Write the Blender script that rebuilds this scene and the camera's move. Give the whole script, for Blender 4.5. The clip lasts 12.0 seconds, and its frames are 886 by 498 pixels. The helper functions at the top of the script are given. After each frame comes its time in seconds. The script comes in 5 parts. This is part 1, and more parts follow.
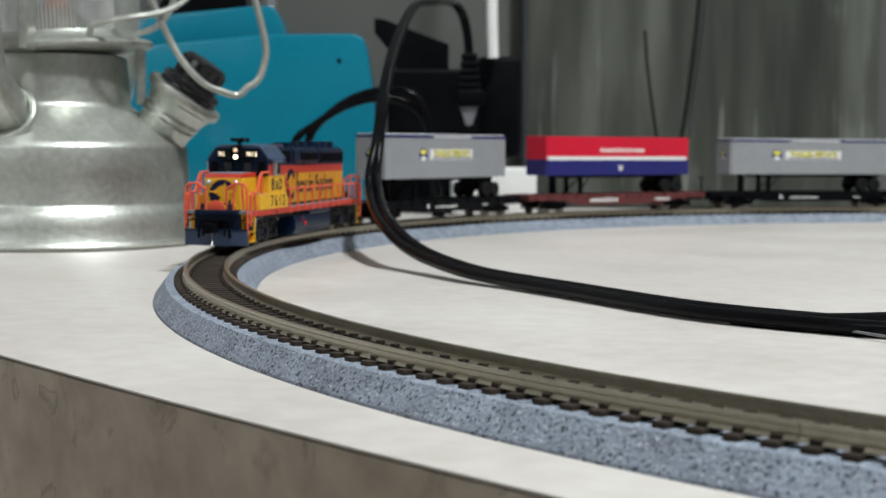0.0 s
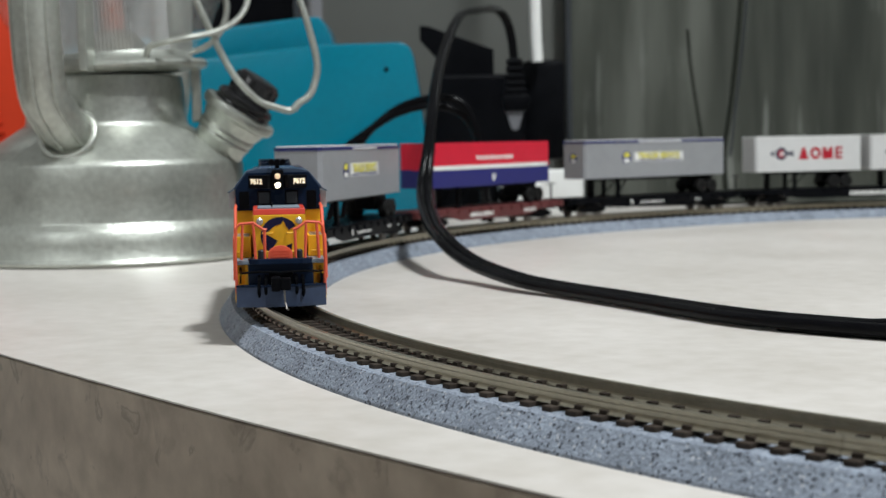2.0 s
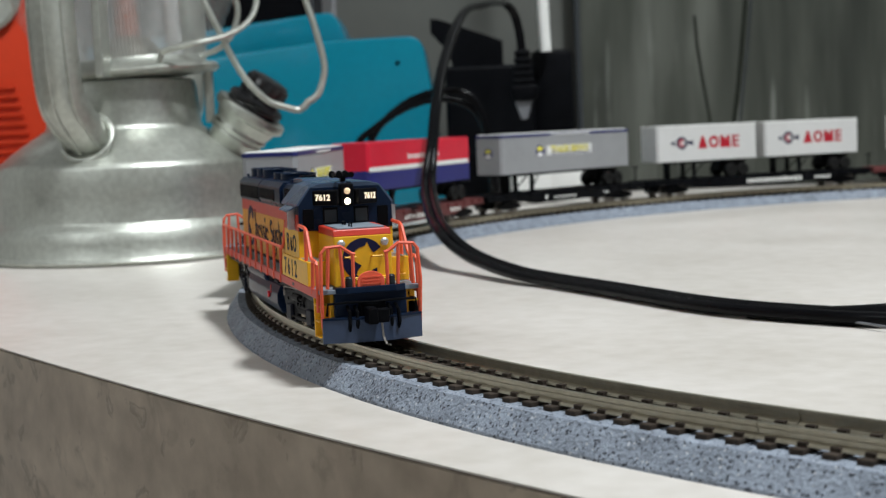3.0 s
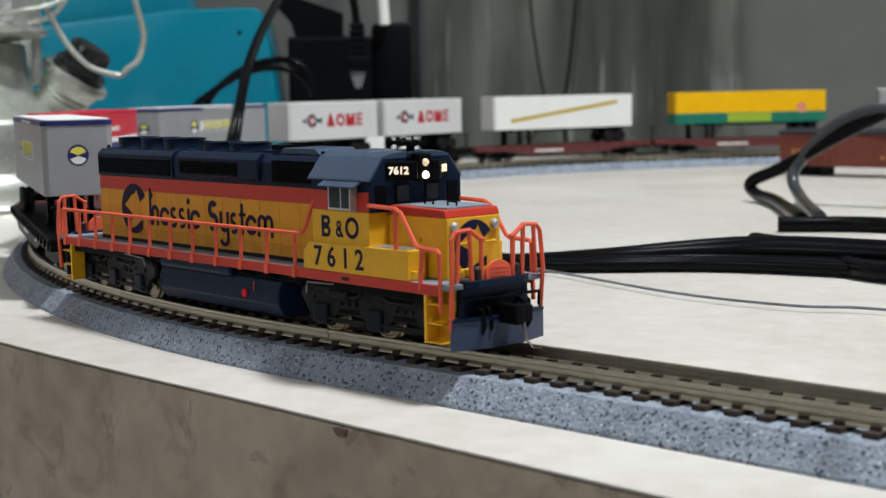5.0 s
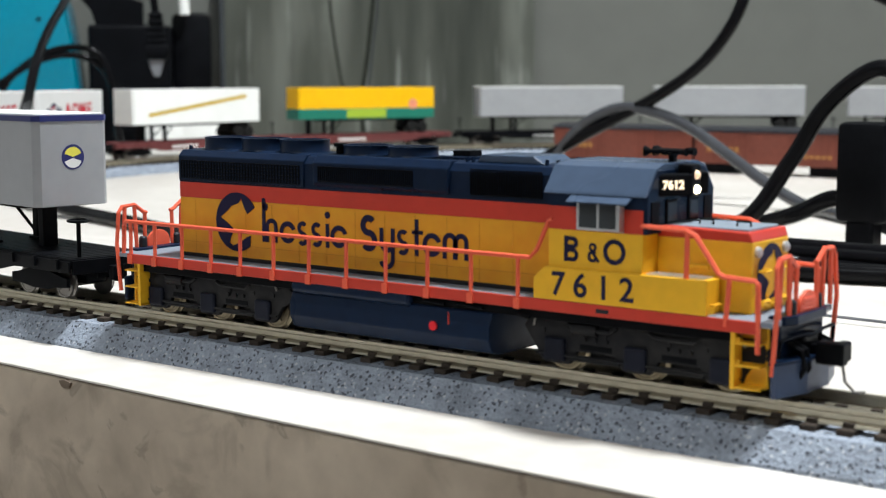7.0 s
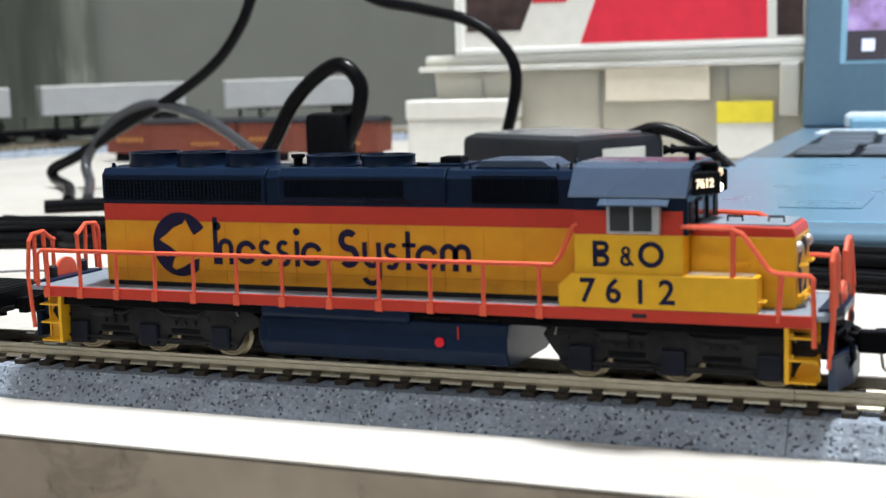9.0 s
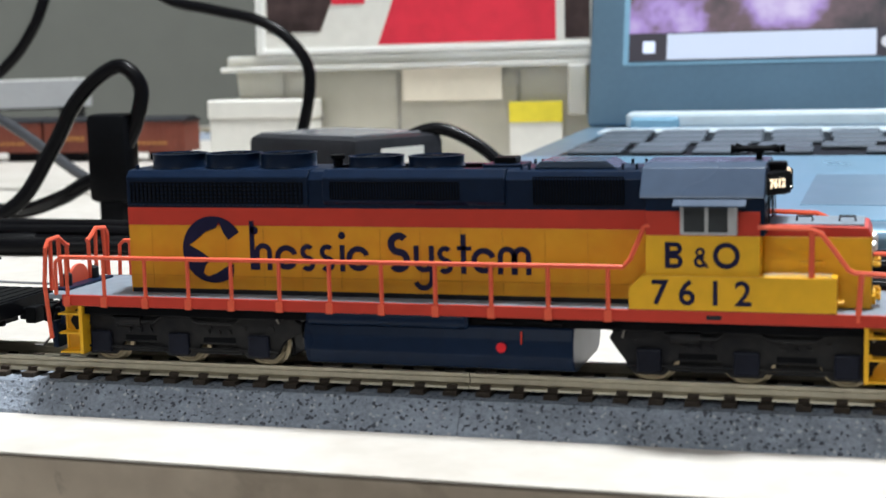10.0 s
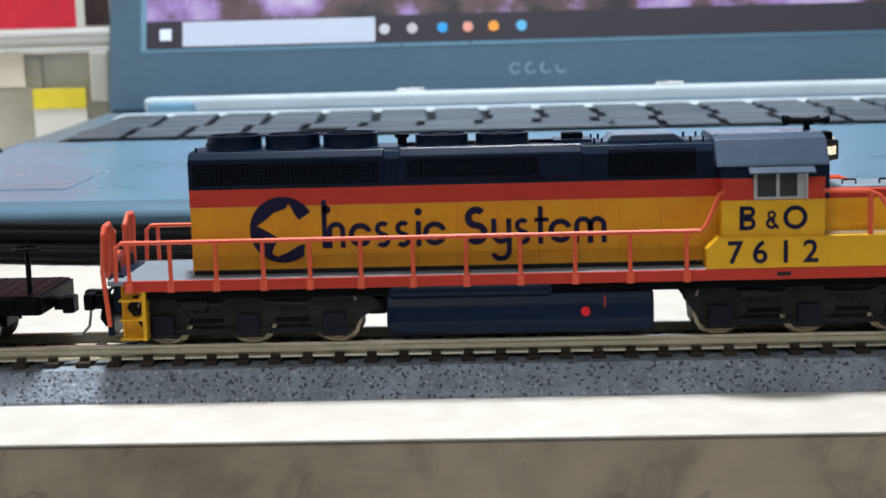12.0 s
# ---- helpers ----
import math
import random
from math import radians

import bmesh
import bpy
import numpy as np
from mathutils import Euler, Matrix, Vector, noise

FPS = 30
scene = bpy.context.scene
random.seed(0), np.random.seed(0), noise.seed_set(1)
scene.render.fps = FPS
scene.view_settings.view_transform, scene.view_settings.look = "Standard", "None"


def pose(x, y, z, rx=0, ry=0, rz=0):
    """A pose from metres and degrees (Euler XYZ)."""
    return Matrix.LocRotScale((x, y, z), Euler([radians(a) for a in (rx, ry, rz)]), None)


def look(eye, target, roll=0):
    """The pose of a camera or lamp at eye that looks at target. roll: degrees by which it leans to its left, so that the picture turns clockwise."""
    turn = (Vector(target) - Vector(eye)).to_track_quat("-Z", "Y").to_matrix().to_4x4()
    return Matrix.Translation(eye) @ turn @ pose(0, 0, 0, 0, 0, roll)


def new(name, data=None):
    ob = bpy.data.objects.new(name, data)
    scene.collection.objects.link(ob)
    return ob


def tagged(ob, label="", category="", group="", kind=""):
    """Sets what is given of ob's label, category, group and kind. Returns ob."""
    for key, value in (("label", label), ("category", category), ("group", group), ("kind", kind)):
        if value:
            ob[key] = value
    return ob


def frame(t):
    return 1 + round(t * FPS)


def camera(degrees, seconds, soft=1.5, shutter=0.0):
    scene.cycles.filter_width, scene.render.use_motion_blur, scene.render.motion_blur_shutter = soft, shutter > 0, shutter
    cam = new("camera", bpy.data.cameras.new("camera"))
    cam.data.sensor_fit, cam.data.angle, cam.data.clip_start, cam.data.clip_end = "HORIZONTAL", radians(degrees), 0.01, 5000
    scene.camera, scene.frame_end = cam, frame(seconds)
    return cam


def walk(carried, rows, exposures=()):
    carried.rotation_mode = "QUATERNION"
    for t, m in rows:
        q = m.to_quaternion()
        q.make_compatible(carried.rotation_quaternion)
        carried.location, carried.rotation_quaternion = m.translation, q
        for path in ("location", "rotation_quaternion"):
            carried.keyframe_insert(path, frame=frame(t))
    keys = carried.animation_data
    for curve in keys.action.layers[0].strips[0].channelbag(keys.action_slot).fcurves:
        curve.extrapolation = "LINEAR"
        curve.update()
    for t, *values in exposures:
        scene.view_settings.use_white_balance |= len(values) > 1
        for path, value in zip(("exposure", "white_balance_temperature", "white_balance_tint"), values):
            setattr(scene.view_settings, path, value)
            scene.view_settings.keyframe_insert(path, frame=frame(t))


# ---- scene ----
cam = camera(33.74, 12.0, soft=1.25)
cam.data.dof.use_dof = True
cam.data.dof.focus_distance = 0.265
cam.data.dof.aperture_fstop = 47.0
walk(cam, [
    (0.0, look((0.0821, -0.1453, 0.0370), (-0.1269, 0.0689, 0.0160), 0.37)),
    (0.5, look((0.0811, -0.1479, 0.0372), (-0.1284, 0.0662, 0.0198), 0.63)),
    (1.0, look((0.0839, -0.1496, 0.0377), (-0.1274, 0.0626, 0.0189), 0.18)),
    (1.5, look((0.0840, -0.1509, 0.0395), (-0.1291, 0.0593, 0.0189), -0.28)),
    (2.0, look((0.0894, -0.1554, 0.0425), (-0.1262, 0.0520, 0.0205), -1.08)),
    (2.5, look((0.0962, -0.1604, 0.0466), (-0.1246, 0.0411, 0.0215), -2.49)),
    (4.5, look((0.1728, -0.1641, 0.0490), (-0.0400, 0.0453, 0.0197), -0.96)),
    (5.0, look((0.1823, -0.1653, 0.0471), (-0.0252, 0.0488, 0.0143), -1.18)),
    (5.5, look((0.1904, -0.1656, 0.0443), (-0.0117, 0.0533, 0.0092), -0.62)),
    (6.0, look((0.1956, -0.1688, 0.0470), (-0.0017, 0.0543, 0.0110), -0.04)),
    (6.5, look((0.2075, -0.1727, 0.0488), (0.0164, 0.0559, 0.0135), -0.08)),
    (8.5, look((0.2636, -0.1957, 0.0494), (0.1317, 0.0710, 0.0108), -0.71)),
    (9.0, look((0.2789, -0.1962, 0.0518), (0.1634, 0.0779, 0.0130), -1.68)),
    (9.5, look((0.2923, -0.1997, 0.0521), (0.1909, 0.0798, 0.0123), -1.66)),
    (10.0, look((0.3040, -0.2006, 0.0526), (0.2174, 0.0838, 0.0125), -1.50)),
    (10.5, look((0.3160, -0.1996, 0.0521), (0.2471, 0.0894, 0.0099), -1.29)),
    (11.0, look((0.3270, -0.2073, 0.0542), (0.2754, 0.0852, 0.0120), -1.27)),
    (11.5, look((0.3411, -0.2176, 0.0580), (0.3071, 0.0775, 0.0164), -1.68)),
    (12.0, look((0.3532, -0.2206, 0.0546), (0.3409, 0.0756, 0.0085), -1.60)),
], exposures=[(0, 0.12), (2.5, 0.10), (5.0, 0.12), (6.5, 0.62), (8.5, 0.76), (10.0, 0.58), (12.0, 0.44)])

# ---- light ----
world = bpy.data.worlds.new("room_light")
scene.world = world
world.use_nodes = True
world.node_tree.nodes["Background"].inputs[0].default_value = (0.55, 0.58, 0.62, 1)
world.node_tree.nodes["Background"].inputs[1].default_value = 0.25
lamp = bpy.data.lights.new("ceiling_lamp", "AREA")
lamp.shape, lamp.size, lamp.size_y, lamp.energy, lamp.color = "RECTANGLE", 0.20, 0.13, 24.5, (0.945, 1.0, 1.02)
new("ceiling_lamp", lamp).matrix_world = look((0.36, 0.22, 1.40), (0.14, 0.15, 0.0))

# unseen wide fill lamp added behind the camera to lift faces turned towards it
room = bpy.data.lights.new("front_fill", "AREA")
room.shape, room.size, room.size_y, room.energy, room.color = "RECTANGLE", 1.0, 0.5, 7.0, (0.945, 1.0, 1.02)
new("front_fill", room).matrix_world = look((0.1, -1.62, 1.62), (0.1, -1.0, 0.0))

MM = 0.001
R = 0.348            # curve radius of the track
RAIL = 0.0073        # rail head over the table


# ---- materials ----
def mat(name, base, rough=0.5, metal=0.0, scale=300.0, vary=0.12, bump=0.05, second=None, coat=0.0, rand=0.0):
    """A paint, plastic or metal: grain and blotches at two scales, a fine relief."""
    m = bpy.data.materials.new(name)
    m.use_nodes = True
    t = m.node_tree
    n, l = t.nodes, t.links
    b = n["Principled BSDF"]
    co = n.new("ShaderNodeTexCoord")
    fine, wide = n.new("ShaderNodeTexNoise"), n.new("ShaderNodeTexNoise")
    fine.inputs["Scale"].default_value, wide.inputs["Scale"].default_value = scale, scale * 0.12
    fine.inputs["Detail"].default_value = 4
    for q in (fine, wide):
        l.new(co.outputs["Object"], q.inputs["Vector"])
    add = n.new("ShaderNodeMath")
    add.operation = "ADD"
    l.new(fine.outputs["Fac"], add.inputs[0])
    l.new(wide.outputs["Fac"], add.inputs[1])
    ramp = n.new("ShaderNodeMapRange")
    ramp.inputs["From Min"].default_value, ramp.inputs["From Max"].default_value = 0.7, 1.3
    l.new(add.outputs[0], ramp.inputs["Value"])
    mix = n.new("ShaderNodeMix")
    mix.data_type = "RGBA"
    lo = second or tuple(c * (1 - vary) for c in base)
    hi = base if second else tuple(min(1.0, c * (1 + vary)) for c in base)
    mix.inputs["A"].default_value, mix.inputs["B"].default_value = (*lo, 1), (*hi, 1)
    l.new(ramp.outputs[0], mix.inputs["Factor"])
    out = mix.outputs["Result"]
    if rand:
        oi, hsv = n.new("ShaderNodeObjectInfo"), n.new("ShaderNodeHueSaturation")
        mr = n.new("ShaderNodeMapRange")
        mr.inputs["To Min"].default_value, mr.inputs["To Max"].default_value = 1 - rand, 1 + rand
        l.new(oi.outputs["Random"], mr.inputs["Value"])
        l.new(mr.outputs[0], hsv.inputs["Value"])
        l.new(out, hsv.inputs["Color"])
        out = hsv.outputs["Color"]
    l.new(out, b.inputs["Base Color"])
    rr = n.new("ShaderNodeMapRange")
    rr.inputs["To Min"].default_value, rr.inputs["To Max"].default_value = max(0.02, rough - 0.08), min(1.0, rough + 0.08)
    l.new(wide.outputs["Fac"], rr.inputs["Value"])
    l.new(rr.outputs[0], b.inputs["Roughness"])
    b.inputs["Metallic"].default_value = metal
    b.inputs["Coat Weight"].default_value = coat
    b.inputs["Specular IOR Level"].default_value = 0.05 if max(base) < 0.012 else 0.12 if max(base) < 0.1 else 0.36
    if bump:
        bp = n.new("ShaderNodeBump")
        bp.inputs["Strength"].default_value, bp.inputs["Distance"].default_value = bump, 0.0004
        l.new(fine.outputs["Fac"], bp.inputs["Height"])
        l.new(bp.outputs[0], b.inputs["Normal"])
    return m


def glow(name, color, strength):
    m = bpy.data.materials.new(name)
    m.use_nodes = True
    b = m.node_tree.nodes["Principled BSDF"]
    b.inputs["Base Color"].default_value = (*color, 1)
    b.inputs["Emission Color"].default_value, b.inputs["Emission Strength"].default_value = (*color, 1), strength
    return m


def speckled():
    """Moulded grey ballast: pale grain with dark and light chips."""
    m = mat("ballast_grey", (0.25, 0.285, 0.345), 0.6, 0, 1600, 0.3, 1.0)
    t = m.node_tree
    n, l = t.nodes, t.links
    b = n["Principled BSDF"]
    old = b.inputs["Base Color"].links[0].from_socket
    co, vor = n.new("ShaderNodeTexCoord"), n.new("ShaderNodeTexVoronoi")
    vor.inputs["Scale"].default_value = 2500
    l.new(co.outputs["Object"], vor.inputs["Vector"])
    sep = n.new("ShaderNodeSeparateColor")
    l.new(vor.outputs["Color"], sep.inputs[0])
    for ch, lim, col in (("Red", 0.89, (0.06, 0.068, 0.088)), ("Green", 0.965, (0.42, 0.44, 0.49))):
        gt, mx = n.new("ShaderNodeMath"), n.new("ShaderNodeMix")
        gt.operation, mx.data_type = "GREATER_THAN", "RGBA"
        gt.inputs[1].default_value = lim
        l.new(sep.outputs[ch], gt.inputs[0])
        l.new(gt.outputs[0], mx.inputs["Factor"])
        l.new(old, mx.inputs["A"])
        mx.inputs["B"].default_value = (*col, 1)
        old = mx.outputs["Result"]
    l.new(old, b.inputs["Base Color"])
    return m


def streaked():
    """Dull dark glossy sheet: upright clouds and smears, thin pale streaks painted as glassy highlights."""
    m = bpy.data.materials.new("streaked_sheet")
    m.use_nodes = True
    t = m.node_tree
    n, l = t.nodes, t.links
    b = n["Principled BSDF"]
    co = n.new("ShaderNodeTexCoord")

    def noise(across, up, detail):
        mp, no = n.new("ShaderNodeMapping"), n.new("ShaderNodeTexNoise")
        mp.inputs["Scale"].default_value = (across, across, up)
        no.inputs["Scale"].default_value, no.inputs["Detail"].default_value = 1.0, detail
        l.new(co.outputs["Object"], mp.inputs["Vector"])
        l.new(mp.outputs[0], no.inputs["Vector"])
        return no.outputs["Fac"]

    clouds, runs, wide = noise(42, 5, 4), noise(190, 7, 3), noise(16, 14, 4)
    cr = n.new("ShaderNodeValToRGB")
    cr.color_ramp.elements[0].position, cr.color_ramp.elements[0].color = 0.34, (0.032, 0.036, 0.030, 1)
    cr.color_ramp.elements[1].position, cr.color_ramp.elements[1].color = 0.70, (0.120, 0.126, 0.110, 1)
    e = cr.color_ramp.elements.new(0.50)
    e.color = (0.062, 0.067, 0.056, 1)
    l.new(clouds, cr.inputs["Fac"])
    # pale streaks: glassy highlights put into the colour
    both = n.new("ShaderNodeMath")
    both.operation = "MULTIPLY"
    l.new(runs, both.inputs[0])
    l.new(wide, both.inputs[1])
    mr = n.new("ShaderNodeMapRange")
    mr.inputs["From Min"].default_value, mr.inputs["From Max"].default_value = 0.31, 0.47
    mr.inputs["To Max"].default_value = 0.75
    l.new(both.outputs[0], mr.inputs["Value"])
    mx = n.new("ShaderNodeMix")
    mx.data_type = "RGBA"
    mx.inputs["B"].default_value = (0.22, 0.23, 0.21, 1)
    l.new(mr.outputs[0], mx.inputs["Factor"])
    l.new(cr.outputs[0], mx.inputs["A"])
    l.new(mx.outputs["Result"], b.inputs["Base Color"])
    b.inputs["Roughness"].default_value = 0.32
    bp = n.new("ShaderNodeBump")
    bp.inputs["Strength"].default_value, bp.inputs["Distance"].default_value = 0.25, 0.002
    l.new(clouds, bp.inputs["Height"])
    l.new(bp.outputs[0], b.inputs["Normal"])
    return m


def stone_band():
    """Brown stone-pattern laminate: clouds, smears and a few stains."""
    m = mat("stone_brown_laminate", (0.63, 0.535, 0.43), 0.42, 0, 130, 0.1, 0.02, second=(0.40, 0.33, 0.26))
    t = m.node_tree
    n, l = t.nodes, t.links
    b = n["Principled BSDF"]
    old = b.inputs["Base Color"].links[0].from_socket
    co = n.new("ShaderNodeTexCoord")
    for scale, mid, half, amount, dark in ((70, 0.62, 0.07, 0.34, (0.19, 0.15, 0.115)), (30, 0.40, 0.08, 0.28, (0.24, 0.19, 0.145)), (120, 0.68, 0.05, 0.45, (0.17, 0.135, 0.105))):
        no, away, mr, mx = n.new("ShaderNodeTexNoise"), n.new("ShaderNodeMath"), n.new("ShaderNodeMapRange"), n.new("ShaderNodeMix")
        no.inputs["Scale"].default_value, no.inputs["Detail"].default_value, no.inputs["Distortion"].default_value = scale, 7, 0.6
        l.new(co.outputs["Object"], no.inputs["Vector"])
        away.operation, mx.data_type = "SUBTRACT", "RGBA"
        away.inputs[1].default_value = mid
        l.new(no.outputs["Fac"], away.inputs[0])
        size = n.new("ShaderNodeMath")
        size.operation = "ABSOLUTE"
        l.new(away.outputs[0], size.inputs[0])
        mr.inputs["From Min"].default_value, mr.inputs["From Max"].default_value = 0.0, half
        mr.inputs["To Min"].default_value, mr.inputs["To Max"].default_value = amount, 0.0
        l.new(size.outputs[0], mr.inputs["Value"])
        l.new(mr.outputs[0], mx.inputs["Factor"])
        l.new(old, mx.inputs["A"])
        mx.inputs["B"].default_value = (*dark, 1)
        old = mx.outputs["Result"]
    l.new(old, b.inputs["Base Color"])
    return m


def laminate(name, lo, hi, rough, scale, bump):
    return mat(name, hi, rough, 0, scale, 0.1, bump, second=lo)


TABLE = laminate("cream_laminate", (0.54, 0.50, 0.455), (0.66, 0.622, 0.585), 0.34, 160, 0.02)
APRON = stone_band()
SEAM = mat("brown_seam", (0.19, 0.145, 0.11), 0.8, 0, 900)
BALLAST = speckled()
NICKEL = mat("nickel_silver_rail", (0.46, 0.42, 0.33), 0.32, 0.85, 900, 0.12, 0.03)
TIE = mat("dark_brown_plastic", (0.045, 0.035, 0.028), 0.6, 0, 1500, 0.25, 0.2, rand=0.2)
YELLOW = mat("chrome_yellow_paint", (0.77, 0.38, 0.018), 0.42, 0, 260, 0.08, 0.03, second=(0.66, 0.27, 0.012))
GRIME = mat("grimy_yellow", (0.52, 0.215, 0.014), 0.6, 0, 400, 0.3)
GOLD = mat("bright_yellow_paint", (0.82, 0.44, 0.02), 0.4, 0, 500, 0.08, 0.03)
VERMIL = mat("vermilion_paint", (0.55, 0.043, 0.024), 0.42, 0, 400, 0.08, 0.03)
CORAL = mat("coral_orange_plastic", (0.80, 0.122, 0.062), 0.45, 0, 500, 0.06, 0.02)
NAVY = mat("navy_blue_paint", (0.0060, 0.0145, 0.037), 0.30, 0, 500, 0.18, 0.04)
# paler copy of the navy: the roof's sheen is put into the colour
NAVYSHEEN = mat("navy_sheen_paint", (0.055, 0.082, 0.135), 0.27, 0, 500, 0.1, 0.03)
PLOUGH = mat("slate_blue_paint", (0.042, 0.062, 0.115), 0.42, 0, 500, 0.15, 0.04)
LETTER = mat("dark_blue_lettering", (0.015, 0.015, 0.05), 0.5, 0, 900)
DECKGREY = mat("grey_deck_paint", (0.20, 0.24, 0.29), 0.5, 0, 700)
BLACK = mat("black_plastic", (0.004, 0.0043, 0.0055), 0.4, 0, 600, 0.3, 0.06)
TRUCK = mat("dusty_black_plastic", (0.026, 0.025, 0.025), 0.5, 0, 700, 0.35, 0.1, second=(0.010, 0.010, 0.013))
JOURNAL = mat("navy_cast_plastic", (0.010, 0.0115, 0.020), 0.45, 0, 700, 0.25, 0.08)
WHEELRIM = mat("worn_brass_tread", (0.30, 0.25, 0.17), 0.35, 0.85, 900)
GREYGLOSS = mat("grey_gloss_plastic", (0.16, 0.165, 0.18), 0.25, 0, 300, 0.2, 0.03)
SMOKE = mat("smoke_grey_plastic", (0.024, 0.025, 0.030), 0.35, 0, 300, 0.2, 0.03)
STEEL = mat("bright_steel", (0.62, 0.60, 0.56), 0.25, 1.0, 900)
DULLSTEEL = mat("dull_steel", (0.30, 0.28, 0.26), 0.4, 0.9, 900)
GLASSY = mat("smoked_window", (0.05, 0.055, 0.06), 0.12, 0, 500)
FRAME = mat("silver_frame", (0.55, 0.56, 0.58), 0.35, 0.6, 900)
WHITE = mat("white_print", (0.80, 0.80, 0.78), 0.5, 0, 900, 0.03)
SILVER = mat("silver_grey_paint", (0.36, 0.37, 0.39), 0.38, 0.25, 300, 0.05, 0.02)
SILVERBODY = mat("pale_silver_paint", (0.66, 0.66, 0.66), 0.4, 0.1, 300, 0.04, 0.02)
NAVYTRIM = mat("navy_trim", (0.02, 0.025, 0.13), 0.4, 0, 600)
RED = mat("crimson_paint", (0.66, 0.012, 0.04), 0.38, 0, 300, 0.05, 0.02)
ROYAL = mat("royal_blue_paint", (0.02, 0.022, 0.16), 0.4, 0, 300, 0.05, 0.02)
MAROON = mat("tuscan_red_paint", (0.115, 0.028, 0.028), 0.5, 0, 500, 0.15, 0.05)
BROWN = mat("boxcar_red_paint", (0.17, 0.044, 0.028), 0.55, 0, 400, 0.15, 0.05)
FADED = mat("faded_yellow_print", (0.40, 0.18, 0.05), 0.6, 0, 400)
SUN = mat("trailer_yellow", (0.85, 0.46, 0.0), 0.4, 0, 300, 0.04, 0.02)
GREEN = mat("trailer_green", (0.01, 0.16, 0.11), 0.42, 0, 300, 0.06, 0.02)
PALE = mat("pale_yellow_print", (0.80, 0.72, 0.10), 0.5, 0, 600)
REDPRINT = mat("dark_red_print", (0.42, 0.01, 0.025), 0.5, 0, 600)
TYRE = mat("rubber_black", (0.012, 0.012, 0.012), 0.7, 0, 900)
GALV = mat("galvanised_tin", (0.60, 0.62, 0.565), 0.40, 0.78, 420, 0.2, 0.4, second=(0.43, 0.44, 0.40))
DULLBRASS = mat("tarnished_brass", (0.10, 0.085, 0.06), 0.6, 0.3, 500, 0.25, 0.1)
CAP = mat("black_bakelite", (0.01, 0.01, 0.011), 0.28, 0, 500)
TEAL = mat("teal_plastic", (0.0, 0.18, 0.27), 0.3, 0, 240, 0.06, 0.03)
CORD = mat("black_vinyl_cord", (0.004, 0.004, 0.005), 0.36, 0, 500, 0.2, 0.02)
SILVERCORD = mat("grey_cord", (0.05, 0.052, 0.06), 0.3, 0, 500)
ORANGE = mat("orange_red_plastic", (0.62, 0.045, 0.012), 0.45, 0, 200, 0.05, 0.03)
WALL = mat("grey_wall_paint", (0.112, 0.115, 0.105), 0.6, 0, 40, 0.06, 0.05)
ROOM = mat("off_white_paint", (0.68, 0.68, 0.67), 0.8, 0, 30, 0.05, 0.05)
FLOOR = mat("brown_floor", (0.22, 0.16, 0.11), 0.5, 0, 60, 0.2, 0.05)
SHEET = streaked()
FOLD = mat("dark_glossy_fold", (0.022, 0.025, 0.020), 0.3, 0, 200)
STEELBLUE = mat("steel_blue_metal", (0.13, 0.22, 0.31), 0.35, 0.35, 400, 0.05, 0.02)
DECKBLUE = mat("light_blue_metal", (0.19, 0.36, 0.50), 0.30, 0.45, 400, 0.05, 0.02)
PALEBLUE = mat("pale_metal_reflection", (0.52, 0.60, 0.66), 0.4, 0.1, 400, 0.05, 0.02)
KEY = mat("grey_keycap", (0.075, 0.092, 0.115), 0.4, 0, 600, rand=0.25)
CLEAR = mat("cloudy_clear_plastic", (0.76, 0.73, 0.63), 0.25, 0, 30, 0.2, 0.03, second=(0.50, 0.48, 0.40))
CREAM = mat("cream_label", (0.74, 0.67, 0.55), 0.6, 0, 200, 0.05)
CARD = mat("white_card", (0.76, 0.745, 0.70), 0.55, 0, 150, 0.06)
CRIMSON = mat("red_card_print", (0.72, 0.03, 0.06), 0.45, 0, 120, 0.12)
DARKPRINT = mat("dark_photo_print", (0.06, 0.04, 0.04), 0.5, 0, 120, 0.6)
YELLOWCARD = mat("yellow_label", (0.80, 0.66, 0.05), 0.5, 0, 200, 0.1)
for shiny, gloss, rough in ((CORD, 0.1, (0.2, 0.3)), (CAP, 0.5, (0.18, 0.3)), (TEAL, 0.45, (0.18, 0.26)), (SILVERCORD, 0.45, (0.16, 0.26))):
    shiny.node_tree.nodes["Principled BSDF"].inputs["Specular IOR Level"].default_value = gloss
    wear = shiny.node_tree.nodes["Principled BSDF"].inputs["Roughness"].links[0].from_node
    wear.inputs["To Min"].default_value, wear.inputs["To Max"].default_value = rough
CB = CLEAR.node_tree.nodes["Principled BSDF"]
CB.inputs["Subsurface Weight"].default_value, CB.inputs["Subsurface Scale"].default_value = 0.8, 0.04
CB.inputs["Subsurface Radius"].default_value = (1.0, 0.95, 0.8)
GLOBE = bpy.data.materials.new("lantern_glass")
GLOBE.use_nodes = True
GB = GLOBE.node_tree.nodes["Principled BSDF"]
GB.inputs["Alpha"].default_value, GB.inputs["Roughness"].default_value = 0.16, 0.1
GB.inputs["Base Color"].default_value = (0.60, 0.62, 0.61, 1)
RIBGLASS = mat("ribbed_glass", (0.55, 0.55, 0.54), 0.2, 0, 300, 0.15, 0.05)
RIBGLASS.node_tree.nodes["Principled BSDF"].inputs["Alpha"].default_value = 0.42
HEADLIGHT = glow("warm_headlight", (1.0, 0.86, 0.62), 5.0)
